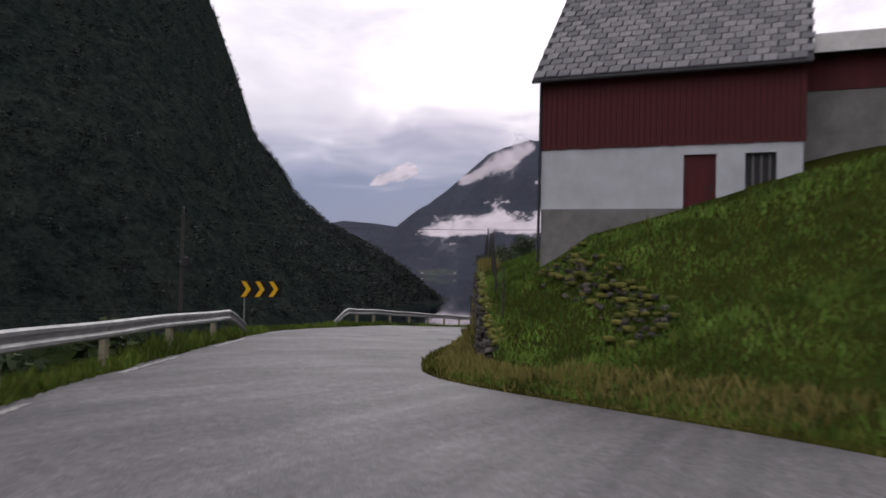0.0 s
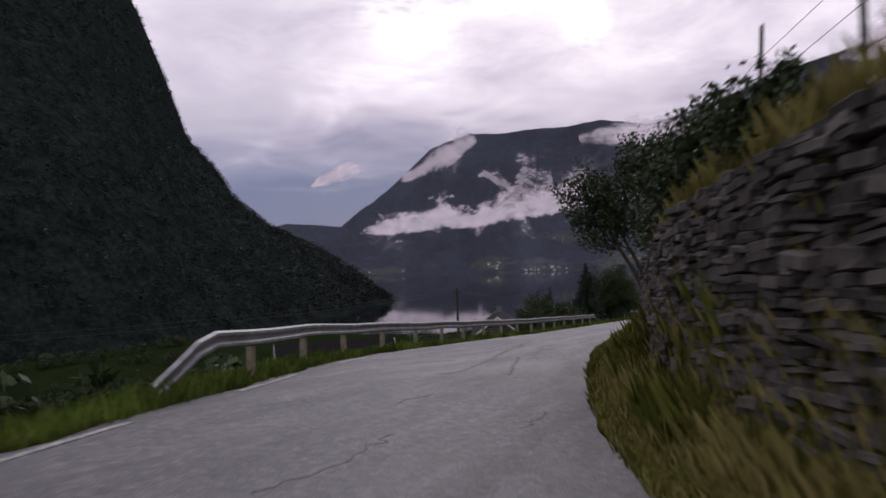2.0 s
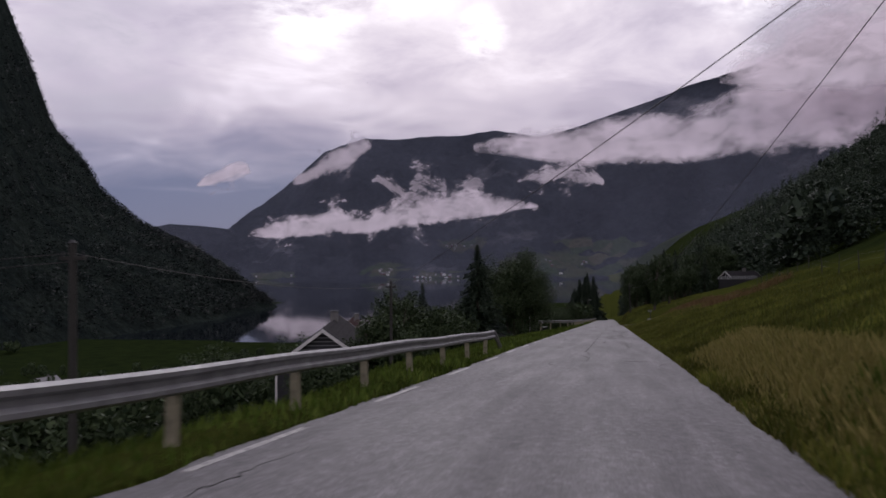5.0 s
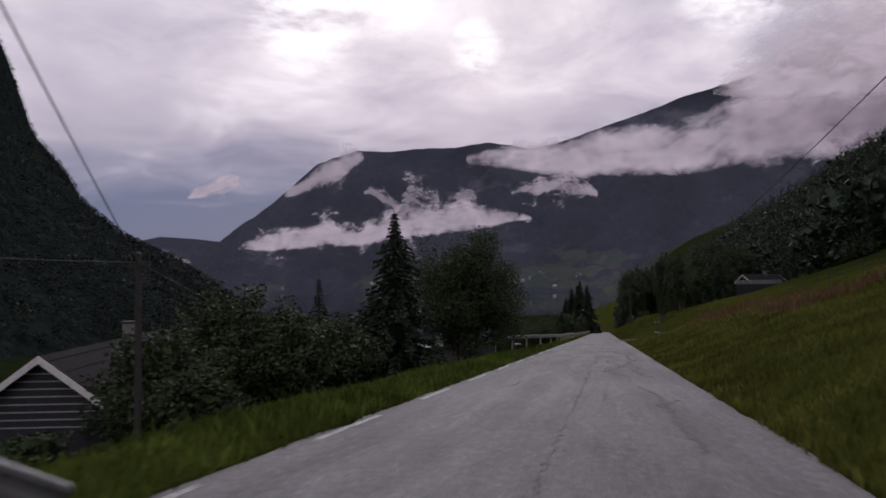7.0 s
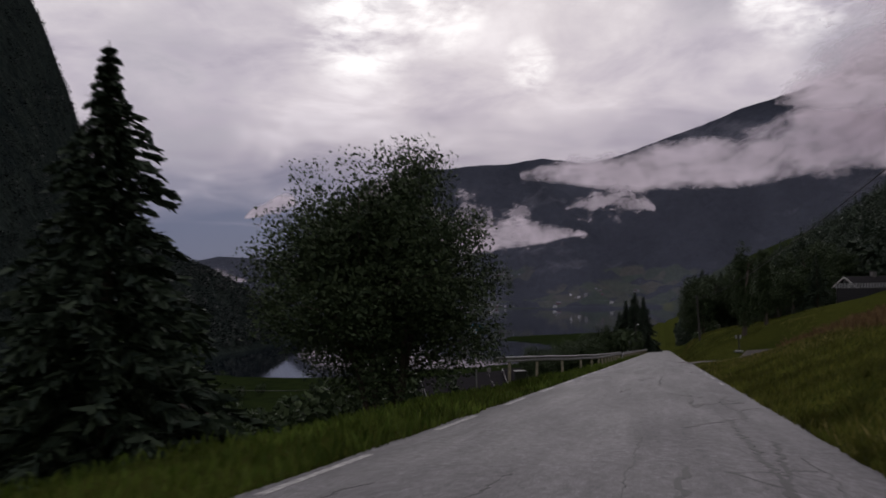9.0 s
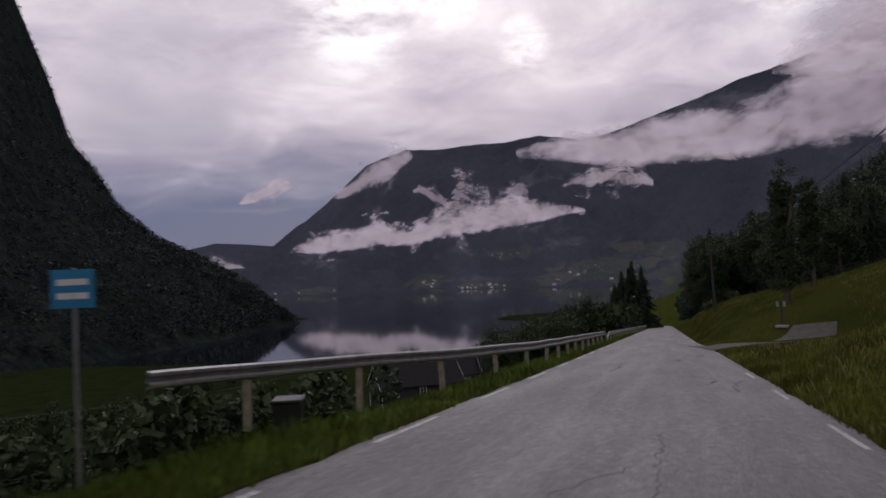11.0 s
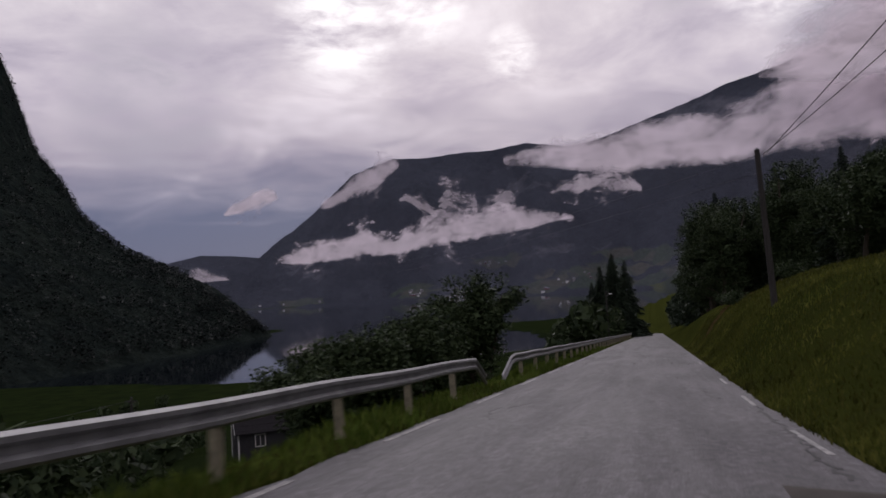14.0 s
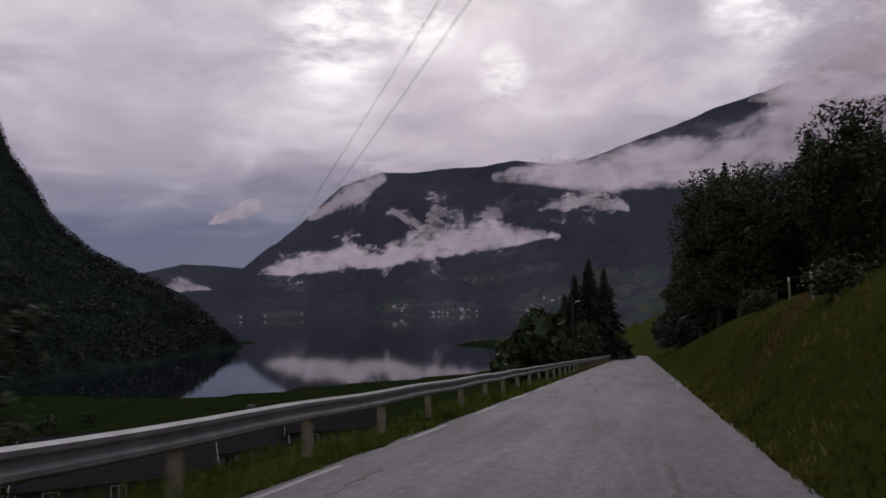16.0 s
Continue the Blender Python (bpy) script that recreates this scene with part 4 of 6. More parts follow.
for k in range(60):
    y = frng.uniform(196, 330)
    x = float(np.interp(y, (195, 215, 260, 330), (19, 16, 11.5, 7.5))) + abs(frng.normal(0, 7))
    if 20 < x < 34 and 196 < y < 214:
        continue
    m = at(x, y, frng.uniform(0, 360))
    copy_thing(edge_trees[k % 3], m @ Matrix.Scale(frng.uniform(0.75, 1.25) * (0.8 if y < 225 else 1.15), 4))
for k in range(22):
    y = frng.uniform(244, 345)
    copy_thing(edge_trees[k % 3], at(frng.uniform(6.5, 12), y, frng.uniform(0, 360)) @ Matrix.Scale(frng.uniform(1.0, 1.5), 4))
spots, hts = [], []
while len(spots) < 5200:
    y = 112 + 900 * frng.uniform() ** 1.2
    x = 34 + 430 * frng.uniform() ** 1.25
    if x > np.interp(y, (112, 150, 195, 240), (62, 52, 40, 20)):
        spots.append((x, y, gz(x, y) - 0.4))
        hts.append(frng.uniform(6, 19) * (1 + x / 500))
FAR = [far_conifer(frng, 42) for _ in range(5)]
FAR = [(v * (1.25, 1.25, 1.0), f) for v, f in FAR]
FINE = [far_conifer(frng, 420, 0.42) for _ in range(6)]
FINE = [(v * (1.2, 1.2, 1.0), f) for v, f in FINE]
near = [p[0] < 105 and p[1] < 300 for p in spots]
stamp("upper_wood", [p for p, q in zip(spots, near) if q], [h for h, q in zip(hts, near) if q], FINE, M["needle"], "dark spruces standing above the meadow", "wood", frng)
stamp("upper_wood", [p for p, q in zip(spots, near) if not q], [h for h, q in zip(hts, near) if not q], FAR, M["needle"], "dark spruce forest climbing the hill above the road", "wood", frng)
spots, hts = [], []
while len(spots) < 420:
    y, x = frng.uniform(240, 640), frng.uniform(-130, -6)
    if not inside(x, y, SHORE) and x > -0.13 * (y - 170) and not (-60 < x < -14 and y < 275) and fbm(np.array(x * 0.05), np.array(y * 0.05), 4, 2) > -0.2:
        spots.append((x, y, gz(x, y) - 0.3))
        hts.append(frng.uniform(3, 7.5))
stamp("valley_wood", spots, hts, ROUNDS + CONES[:1], M["leaf"], "dark broadleaved woods on the slope below the road", "wood", frng)
spots, hts = [], []
while len(spots) < 1500:
    y, x = frng.uniform(-40, 500), frng.uniform(-420, -30)
    hedge = abs(math.sin(x * 0.021 + 0.6)) < 0.10 or abs(math.sin(y * 0.019)) < 0.08 or fbm(np.array(x * 0.018), np.array(y * 0.018), 23, 3) > 0.35
    if hedge and not inside(x, y, SHORE) and not (x > -60 and y > 215) and y < 420:
        spots.append((x, y, gz(x, y) - 0.3))
        hts.append(frng.uniform(3, 8))
stamp("valley_hedges", spots, hts, ROUNDS, M["leaf"], "dark hedgerows and trees between the valley fields", "hedge", frng)
spots, hts = [], []
while len(spots) < 520:
    y, x = frng.uniform(-30, 170), frng.uniform(-150, -26)
    if fbm(np.array(x * 0.04), np.array(y * 0.04), 14, 3) > -0.1 and x > -150 + 0.3 * y and not (x > -48 and y > 92):
        spots.append((x, y, gz(x, y) - 0.3))
        hts.append(frng.uniform(3, 7) * (1 - 0.003 * y))
stamp("slope_wood", spots, hts, ROUNDS + CONES[:1], M["leaf"], "dark scrub and trees on the slope below the houses", "wood", frng)
# trees over the left mountain, thickest on its skyline
lx_, ly_, lz_ = left_grid
vs, hs = [], []
for _ in range(22000):
    j, i = int(frng.uniform(0, 74)), int(frng.uniform(0, 1) * 220)
    if frng.uniform() < 0.25:
        j = frng.randint(62, 70)
    if lz_[j, i] > LAKE + 1:
        f = frng.uniform(0, 1, 2)
        q = [a[j, i] * (1 - f[0]) + a[j + 1, min(i + 1, 299)] * f[0] for a in (lx_, ly_, lz_)]
        vs.append((q[0], q[1], q[2] - 0.5))
        hs.append(frng.uniform(5, 11))
SMALL = [(v[:72], f[:18]) for v, f in (far_broad(frng, 18, 0.040), far_broad(frng, 18, 0.040), far_broad(frng, 18, 0.036), far_broad(frng, 18, 0.040))]
SMALL = [(v * (1.5, 1.5, 1.0), f) for v, f in SMALL]
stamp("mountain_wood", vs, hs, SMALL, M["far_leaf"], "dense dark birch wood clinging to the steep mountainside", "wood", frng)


# ---------------------------------------------------------------- grass
def blades(name, xs, ys, heights, width, mat, label, rng):
    n = len(xs)
    zs = ground_z(xs, ys)
    a, b = rng.uniform(0, 6.28, n), rng.uniform(0, 6.28, n)
    h = heights
    lean = h * rng.uniform(0.1, 0.55, n)
    w = width * rng.uniform(0.6, 1.4, n)
    base = np.stack([xs, ys, zs - 0.02], 1)
    side = np.stack([np.cos(a) * w, np.sin(a) * w, 0 * a], 1)
    mid = base + np.stack([np.cos(b) * lean * 0.35, np.sin(b) * lean * 0.35, h * 0.6], 1)
    tip = base + np.stack([np.cos(b) * lean, np.sin(b) * lean, h], 1)
    v = np.stack([base - side, base + side, mid + side * 0.7, tip], 1).reshape(-1, 3)
    me = raw_mesh(name, v, np.arange(n * 4).reshape(n, 4), mat)
    return tagged(new(name, me), label, "grass", kind="stuff")


grng = np.random.RandomState(9)
n = 90000
ty = grng.uniform(0, 1, n) ** 1.15 * 265 - 38
td = grng.uniform(0, 1, n) ** 1.6 * 9 - 0.05
blades("grass", left_x(ty) - td, ty, grng.uniform(0.08, 0.30, n) * (1 + 0.5 * fbm(td, ty * 0.7, 2, 2)), 0.018, M["grass"], "rough green grass on the verge below the rail", grng)
n = 210000
ty = grng.uniform(0, 1, n) ** 1.1 * 255 - 36
td = grng.uniform(0, 1, n) ** 1.5 * 14 - 0.05
keep = ((np.abs(td - wall_back(ty) - 0.1) > 0.2) | (bank_wall(ty) < 0.3)) & ~((np.abs(ty - 161.8 - 0.1 * td - 0.125 * td**2) < np.interp(td, (0, 2.5, 5, 8), (4.2, 2.6, 2.2, 3.2))) & (td < 10.5)) & ~((right_x(ty) + td > 13.5) & (ty > -11.5) & (ty < -4))
keep &= ~((td > 1.4) & (ty < 4) & (grng.uniform(0, 1, n) < 0.8))
keep &= ~((td < wall_back(ty)) & (ty < 26) & (grng.uniform(0, 1, n) < 0.4))
blades("grass", right_x(ty[keep]) + td[keep], ty[keep], (grng.uniform(0.08, 0.30, n) * np.where(ty > 150, 0.6, 0.9))[keep], 0.015, M["olive"], "green meadow grass on the bank above the road", grng)
n = 66000
ty = grng.uniform(-20, 60, n)
td = grng.uniform(-0.02, 1.0, n) * (wall_back(ty) - 0.05)
blades("dry_grass", right_x(ty) + td, ty, grng.uniform(0.2, 0.75, n) * np.interp(ty, (6, 14), (1.0, 0.6)) * np.clip(td * 1.1, 0.26, 1) * np.clip((ty + 22) / 20, 0.45, 1), 0.014, M["hay"], "tall yellow seeding grass along the wall's foot", grng)
n = 90000
ty = grng.uniform(-28, 4, n)
td = 0.3 + np.where(ty > -15.5, 1.5, 0) + grng.uniform(0, 1, n) ** 1.2 * 12
lx2 = right_x(ty) + td
lawn = ~((lx2 > 13.5) & (ty > -11.5))
blades("grass", lx2[lawn], ty[lawn], grng.uniform(0.07, 0.2, n)[lawn], 0.022, M["lawn"], "bright green lawn between the wall and the barn", grng)
n = 9000
ty = grng.uniform(2, 44, n)
td = grng.uniform(0, 1, n) * (wall_back(ty) - 0.05)
blades("tall_grass", right_x(ty) + td, ty, grng.uniform(0.2, 0.55, n) * np.clip(td * 0.9, 0.2, 1), 0.016, M["grass"], "tall green grass growing along the wall's foot", grng)
n = 26000
ty = grng.uniform(60, 235, n)
td = grng.uniform(0, 1, n) * 12
patchy = (fbm(td * 0.35, ty * 0.12, 6, 3) > 0.25) & ~((ty > 165) & (td < 7))
blades("dry_grass", right_x(ty[patchy]) + td[patchy], ty[patchy], grng.uniform(0.12, 0.34, n)[patchy], 0.010, M["hay"], "patches of pale withered grass on the bank", grng)

n = 4200
ty = grng.uniform(0, 26, n)
td = wall_back(ty) - 0.25 + 0.35 * grng.uniform(-1, 1, n)
weedy = fbm(td, ty * 0.9, 31, 3) > -0.25
blades("tall_weeds", right_x(ty[weedy]) + td[weedy], ty[weedy], grng.uniform(0.3, 0.9, n)[weedy], 0.013, M["olive"], "tall dull green weeds growing up against the stone wall", grng)
n = 15000
ty = grng.uniform(98, 152, n)
td = np.interp(ty, (98, 130, 152), (6.0, 5.5, 4.5)) + grng.uniform(0, 1, n) * 6
rusty = fbm(td * 0.5, ty * 0.16, 16, 3) > -0.05
blades("bracken", right_x(ty[rusty]) + td[rusty], ty[rusty], grng.uniform(0.25, 0.7, n)[rusty], 0.022, M["bracken"], "rust-brown bracken and withered weeds on the bank", grng)
n = 2600
tf = grng.uniform(0, 1, n)
blades("dry_grass", 3.3 + 4.2 * tf + grng.normal(0, 0.28, n), 206.5 + 10 * tf + grng.normal(0, 0.3, n), grng.uniform(0.05, 0.16, n), 0.02, M["bracken"], "worn brown track trodden up the grassy bank", grng)
n = 16000
ty = grng.uniform(-9, 30, n)
td = wall_back(ty) + grng.uniform(0.02, 0.8, n) ** 1.5
blades("dry_grass", right_x(ty) + td, ty, grng.uniform(0.12, 0.5, n), 0.013, M["hay"], "brown withered grass hanging over the wall's top", grng)


# ---------------------------------------------------------------- stone wall by the bend
srng = random.Random(4)


def stone_mesh(k):
    """An irregular split stone about one unit on a side."""
    r = random.Random(100 + k)
    j = lambda s: r.uniform(-s, s)
    rings = []
    for z, inset in ((-0.5, 0.10), (-0.38, 0.0), (0.36, 0.02), (0.5, 0.12)):
        i = inset
        ring = [(-0.5 + i, -0.42 + i), (0.0, -0.5 + i), (0.5 - i, -0.44 + i), (0.5 - i, 0.44 - i), (0.0, 0.5 - i), (-0.5 + i, 0.42 - i)]
        rings.append([(x + j(0.05), y + j(0.06), z + j(0.04)) for x, y in ring])
    return Geo().loft(rings)


STONES = [stone_mesh(k) for k in range(8)]
STONE_MESH = [g.mesh("stone", M["stone"]) for g in STONES]
wall = thing("stone_wall", pose(0, 0, 0), "tall dry-stone retaining wall of grey split stones, mossy on top", "wall", kind="structure")
WY0, WY1 = -14.6, 30.0
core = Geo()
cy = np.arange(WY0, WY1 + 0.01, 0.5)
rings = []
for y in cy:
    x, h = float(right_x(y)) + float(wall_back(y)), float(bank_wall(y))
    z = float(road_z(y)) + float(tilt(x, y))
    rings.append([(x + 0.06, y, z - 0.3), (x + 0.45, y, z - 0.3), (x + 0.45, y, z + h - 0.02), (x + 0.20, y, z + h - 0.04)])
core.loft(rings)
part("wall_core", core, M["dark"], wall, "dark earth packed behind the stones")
rest, singles = Geo(), 0
z_course = 0.0
while z_course < 3.5:
    ch = srng.uniform(0.045, 0.15)
    y = WY0 + srng.uniform(0, 0.4)
    while y < WY1:
        w = srng.uniform(0.14, 0.75)
        ch_ = ch * srng.uniform(0.75, 1.5)
        top = float(bank_wall(y + w / 2)) + 0.05
        if z_course + ch * 0.6 < top:
            x = float(right_x(y + w / 2)) + float(wall_back(y)) + 0.08 * (z_course / 2.4) + srng.uniform(-0.055, 0.045)
            slope = (float(right_x(y + w)) - float(right_x(y))) / w
            k = srng.randrange(8)
            m = Matrix.LocRotScale((x + 0.1, y + w / 2, float(road_z(y + w / 2)) + float(tilt(x, y)) - 0.1 + z_course + ch / 2), Euler((srng.uniform(-0.12, 0.12) - 0.03, srng.uniform(-0.15, 0.15), -math.atan(slope) + srng.uniform(-0.12, 0.12))), (srng.uniform(0.24, 0.36), w * 0.97, ch_ * 0.97))
            if -11.0 < y < 4.5 and singles < 300 and z_course > 0.15:
                ob = new("stone", STONE_MESH[k])
                ob.parent, ob.matrix_basis = wall, m
                singles += 1
            else:
                rest.add(STONES[k].v, STONES[k].f, m)
        y += w
    z_course += ch
tagged(part("stones", rest, M["stone"], wall), kind="stuff")
cap = Geo()
for k in range(340):
    y = srng.uniform(WY0, -8.5)
    x = float(right_x(y)) + float(wall_back(y)) + srng.uniform(0.05, 0.5)
    z = float(road_z(y)) + float(tilt(x, y)) + float(bank_wall(y)) + srng.uniform(-0.05, 0.05)
    s = srng.uniform(0.06, 0.15)
    cap.add(STONES[k % 8].v, STONES[k % 8].f, Matrix.LocRotScale((x, y, z), Euler((srng.uniform(-0.4, 0.4), srng.uniform(-0.4, 0.4), srng.uniform(0, 3))), (s * 1.3, s * 1.5, s * 0.7)))
tagged(part("moss_cushions", cap, M["moss"], wall, "yellow-green moss cushions", True), kind="stuff")

for k, (y, h, r) in enumerate(((0.5, 1.0, 0.7), (3.2, 1.5, 0.9), (5.6, 1.8, 1.0), (7.6, 1.9, 1.0), (9.6, 1.7, 1.0), (16.5, 1.3, 0.9), (19.5, 1.0, 0.8))):
    x = float(right_x(y)) + float(wall_back(y)) + 0.7
    broadleaf("wall_shrub", at(x, y), h, r, 140 + k, "low tangled shrub on top of the stone wall", 2600, 0.05, 0.02, 4, group="shrubs on the wall")
# a low tumbled row of stones from the barn to the road
row = thing("stone_row", pose(0, 0, 0), "low tumbled row of mossy field stones in the grass", "wall")
for k in range(130):
    f = srng.uniform(0, 1)
    x, y = 14.05 + 3.7 * f + srng.gauss(0, 0.2), -12.0 - 4.2 * f + srng.gauss(0, 0.2)
    s = srng.uniform(0.06, 0.16)
    ob = new("stone", STONE_MESH[k % 8])
    ob.parent = row
    ob.matrix_basis = Matrix.LocRotScale((x, y, gz(x, y) + srng.uniform(-0.06, 0.16)), Euler((srng.uniform(-0.5, 0.5), srng.uniform(-0.5, 0.5), srng.uniform(0, 3))), (s * 1.3, s, s * 0.7))
moss = Geo()
for k in range(80):
    f = srng.uniform(0, 1)
    x, y = 14.05 + 3.7 * f + srng.gauss(0, 0.28), -12.0 - 4.2 * f + srng.gauss(0, 0.28)
    s = srng.uniform(0.1, 0.22)
    moss.add(STONES[k % 8].v, STONES[k % 8].f, Matrix.LocRotScale((x, y, gz(x, y) + srng.uniform(0.02, 0.22)), Euler((0, 0, srng.uniform(0, 3))), (s * 1.3, s * 1.2, s * 0.6)))
tagged(part("moss_cushions", moss, M["moss"], row, "yellow-green moss cushions", True), kind="stuff")

# ---------------------------------------------------------------- fences
def stake_mesh(h, r):
    return Geo().tube([(0, 0, -0.3), (0.01, 0, h * 0.5), (0.0, 0.01, h)], [r, r * 0.95, r * 0.8], 6).mesh("stake", M["pole"])


STAKES = [stake_mesh(h, r) for h, r in ((1.35, 0.028), (1.2, 0.032), (1.5, 0.026))]


def fence(spots, label, wires=(0.5, 0.9, 1.15), group="wire fences", short=1.0):
    f = thing("wire_fence", pose(0, 0, 0), label, "fence", group)
    tops = []
    for k, (x, y) in enumerate(spots):
        s = new("stake", STAKES[k % 3])
        s.parent = f
        s.location, s.scale = (x, y, gz(x, y)), (1, 1, short)
        s.rotation_euler = (srng.uniform(-0.06, 0.06), srng.uniform(-0.06, 0.06), srng.uniform(0, 3))
        tops.append(Vector((x, y, gz(x, y))))
    for h in wires:
        part("wire", Geo().tube([p + Vector((0, 0, h * short)) for p in tops], 0.004, 4), M["wire"], f)
    return f


fy = (-13.7, -12.1, -10.7, -9.3, -7.7, -5.9, -3.9, -1.7, 0.6, 3.0, 5.4, 7.6, 9.8)
fence([(float(right_x(y)) + float(wall_back(y)) + 0.5, y) for y in fy], "thin wooden stakes with wire along the top of the stone wall", (0.45, 0.8, 1.1))
fence([(float(right_x(y)) + 9.5 + 0.08 * (y - 50), y) for y in range(40, 150, 6)], "old wooden fence stakes with wire across the meadow", (0.6, 0.95))
fence([(float(right_x(y)) + 11.0 - 0.05 * (y - 190), y) for y in range(184, 262, 5)], "fence stakes standing along the top of the grassy knoll", (0.6, 0.95))

# ---------------------------------------------------------------- barn
barn = thing("barn", pose(0, 0, 0), "red boarded barn with slate roof on a whitewashed stone storey", "barn")
BX0, BX1, BY, BD = 13.47, 20.22, -11.2, 6.2
Z_G, Z_W, Z_R, Z_E, Z_T = 2.4, 5.10, 6.82, 9.07, 12.07


def wall_with_holes(x0, x1, y0, y1, z0, z1, holes):
    """A wall along x with openings (x0, x1, z0, z1) through it."""
    g = Geo()
    xs = sorted({x0, x1, *[v for h in holes for v in h[:2]]})
    for a, b in zip(xs, xs[1:]):
        cut = [h for h in holes if h[0] <= a and h[1] >= b]
        if not cut:
            g.box(a, b, y0, y1, z0, z1)
        for h in cut:
            if h[2] > z0:
                g.box(a, b, y0, y1, z0, h[2])
            if h[3] < z1:
                g.box(a, b, y0, y1, h[3], z1)
    return g


DOOR, HATCH = (17.35, 18.17, 4.66, 6.52), (18.87, 19.61, 5.26, 6.52)
part("foundation", Geo().box(BX0 + 0.02, BX1, BY, BY + BD, Z_G, Z_W), M["cement"], barn, "grey rendered foundation")
part("wall", wall_with_holes(BX0, BX1, BY, BY + 0.4, Z_W, Z_R, (DOOR, HATCH)), M["white_wall"], barn, "whitewashed masonry wall")
part("wall", Geo().box(BX0, BX0 + 0.4, BY + 0.4, BY + BD, Z_W, Z_R).box(BX1 - 0.4, BX1, BY + 0.4, BY + BD, Z_W, Z_R).box(BX0 + 0.4, BX1 - 0.4, BY + BD - 0.4, BY + BD, Z_W, Z_R), M["cement"], barn)
door = part("door", Geo().box(DOOR[0], DOOR[1], BY + 0.10, BY + 0.16, DOOR[2], DOOR[3]), M["barn_red"], barn, "dark red boarded door")
part("door_handle", Geo().box(DOOR[1] - 0.14, DOOR[1] - 0.10, BY + 0.05, BY + 0.10, 5.56, 5.70), M["dark"], door)
for k in range(5):
    part("board", Geo().box(DOOR[0] + 0.165 * k + 0.008, DOOR[0] + 0.165 * k + 0.152, BY + 0.085, BY + 0.10, DOOR[2], DOOR[3]), M["barn_red"], door)
hatch = part("window", Geo().box(HATCH[0], HATCH[1], BY + 0.2, BY + 0.25, HATCH[2], HATCH[3]), M["dark"], barn, "dark barred window")
for k in range(3):
    part("bar", Geo().box(HATCH[0] + 0.16 + 0.2 * k, HATCH[0] + 0.2 + 0.2 * k, BY + 0.13, BY + 0.17, HATCH[2], HATCH[3]), M["cement"], hatch)
part("wall", Geo().box(BX0 + 0.08, BX1 - 0.02, BY + 0.1, BY + BD - 0.1, Z_R, Z_E), M["dark"], barn)
board_mesh = Geo().box(0, 0.145, 0, 0.028, 0, Z_E - Z_R + 0.06, bevel=0.004).mesh("board", M["barn_red"])
k, x = 0, BX0 - 0.02
while x < BX1:
    b = new("board", board_mesh)
    b.parent, b.location = barn, (x, BY - 0.05 + (0.012 if k % 2 else 0), Z_R - 0.05 + srng.uniform(-0.01, 0.01))
    x += 0.152
    k += 1
gable = Geo()
ym = BY + BD / 2
gable.add([(BX0 - 0.02, BY, Z_R - 0.05), (BX0 - 0.02, BY + BD, Z_R - 0.05), (BX0 - 0.02, BY + BD, Z_E), (BX0 - 0.02, ym, Z_T - 0.1), (BX0 - 0.02, BY, Z_E), (BX0 + 0.08, BY, Z_R - 0.05), (BX0 + 0.08, BY + BD, Z_R - 0.05), (BX0 + 0.08, BY + BD, Z_E), (BX0 + 0.08, ym, Z_T - 0.1), (BX0 + 0.08, BY, Z_E)],
          [(0, 1, 2, 3, 4), (9, 8, 7, 6, 5), (0, 5, 6, 1), (1, 6, 7, 2), (2, 7, 8, 3), (3, 8, 9, 4), (4, 9, 5, 0)])
part("gable_wall", gable, M["barn_red"], barn, "dark red boarded gable")
for k in range(int(BD / 0.4)):
    y = BY + 0.2 + k * 0.4
    h = Z_E + (Z_T - Z_E) * (1 - abs(y - ym) / (BD / 2)) - 0.15
    part("batten", Geo().box(BX0 - 0.045, BX0 - 0.02, y - 0.03, y + 0.03, Z_R - 0.05, h), M["barn_red"], barn)
part("drainpipe", Geo().tube([(BX0 - 0.03, BY - 0.08, Z_G + 1.2), (BX0 - 0.03, BY - 0.08, Z_E - 0.1)], 0.04, 8), M["dark"], barn, "dark drainpipe")
ROOF_L, ROOF_R = BX0 - 0.2, BX1 + 0.2
run = BD / 2 + 0.35
pitch_len = math.hypot(run, Z_T - Z_E + 0.35)
roof = Geo()
for s in (-1, 1):
    e, t = (ym + s * run, Z_E - 0.33), (ym, Z_T)
    roof.add([(ROOF_L, e[0], e[1]), (ROOF_R, e[0], e[1]), (ROOF_R, t[0], t[1]), (ROOF_L, t[0], t[1]), (ROOF_L, e[0], e[1] - 0.12), (ROOF_R, e[0], e[1] - 0.12), (ROOF_R, t[0], t[1] - 0.12), (ROOF_L, t[0], t[1] - 0.12)], [(0, 1, 2, 3), (7, 6, 5, 4), (0, 4, 5, 1), (1, 5, 6, 2), (3, 2, 6, 7), (0, 3, 7, 4)])
roof_ob = part("roof", roof, M["dark"], barn, "roof of small grey slates")
slate_mesh = Geo().loft([[(-0.15, 0, 0.0), (0.15, 0, 0.0), (0.15, 0.03, 0.018), (-0.15, 0.03, 0.018)], [(-0.165, 0.34, 0), (0.165, 0.34, 0), (0.165, 0.34, 0.014), (-0.165, 0.34, 0.014)]]).mesh("slate", M["slate"])
slope = math.atan2(Z_T - Z_E + 0.33, run)
rows_n, cols_n = 15, 21
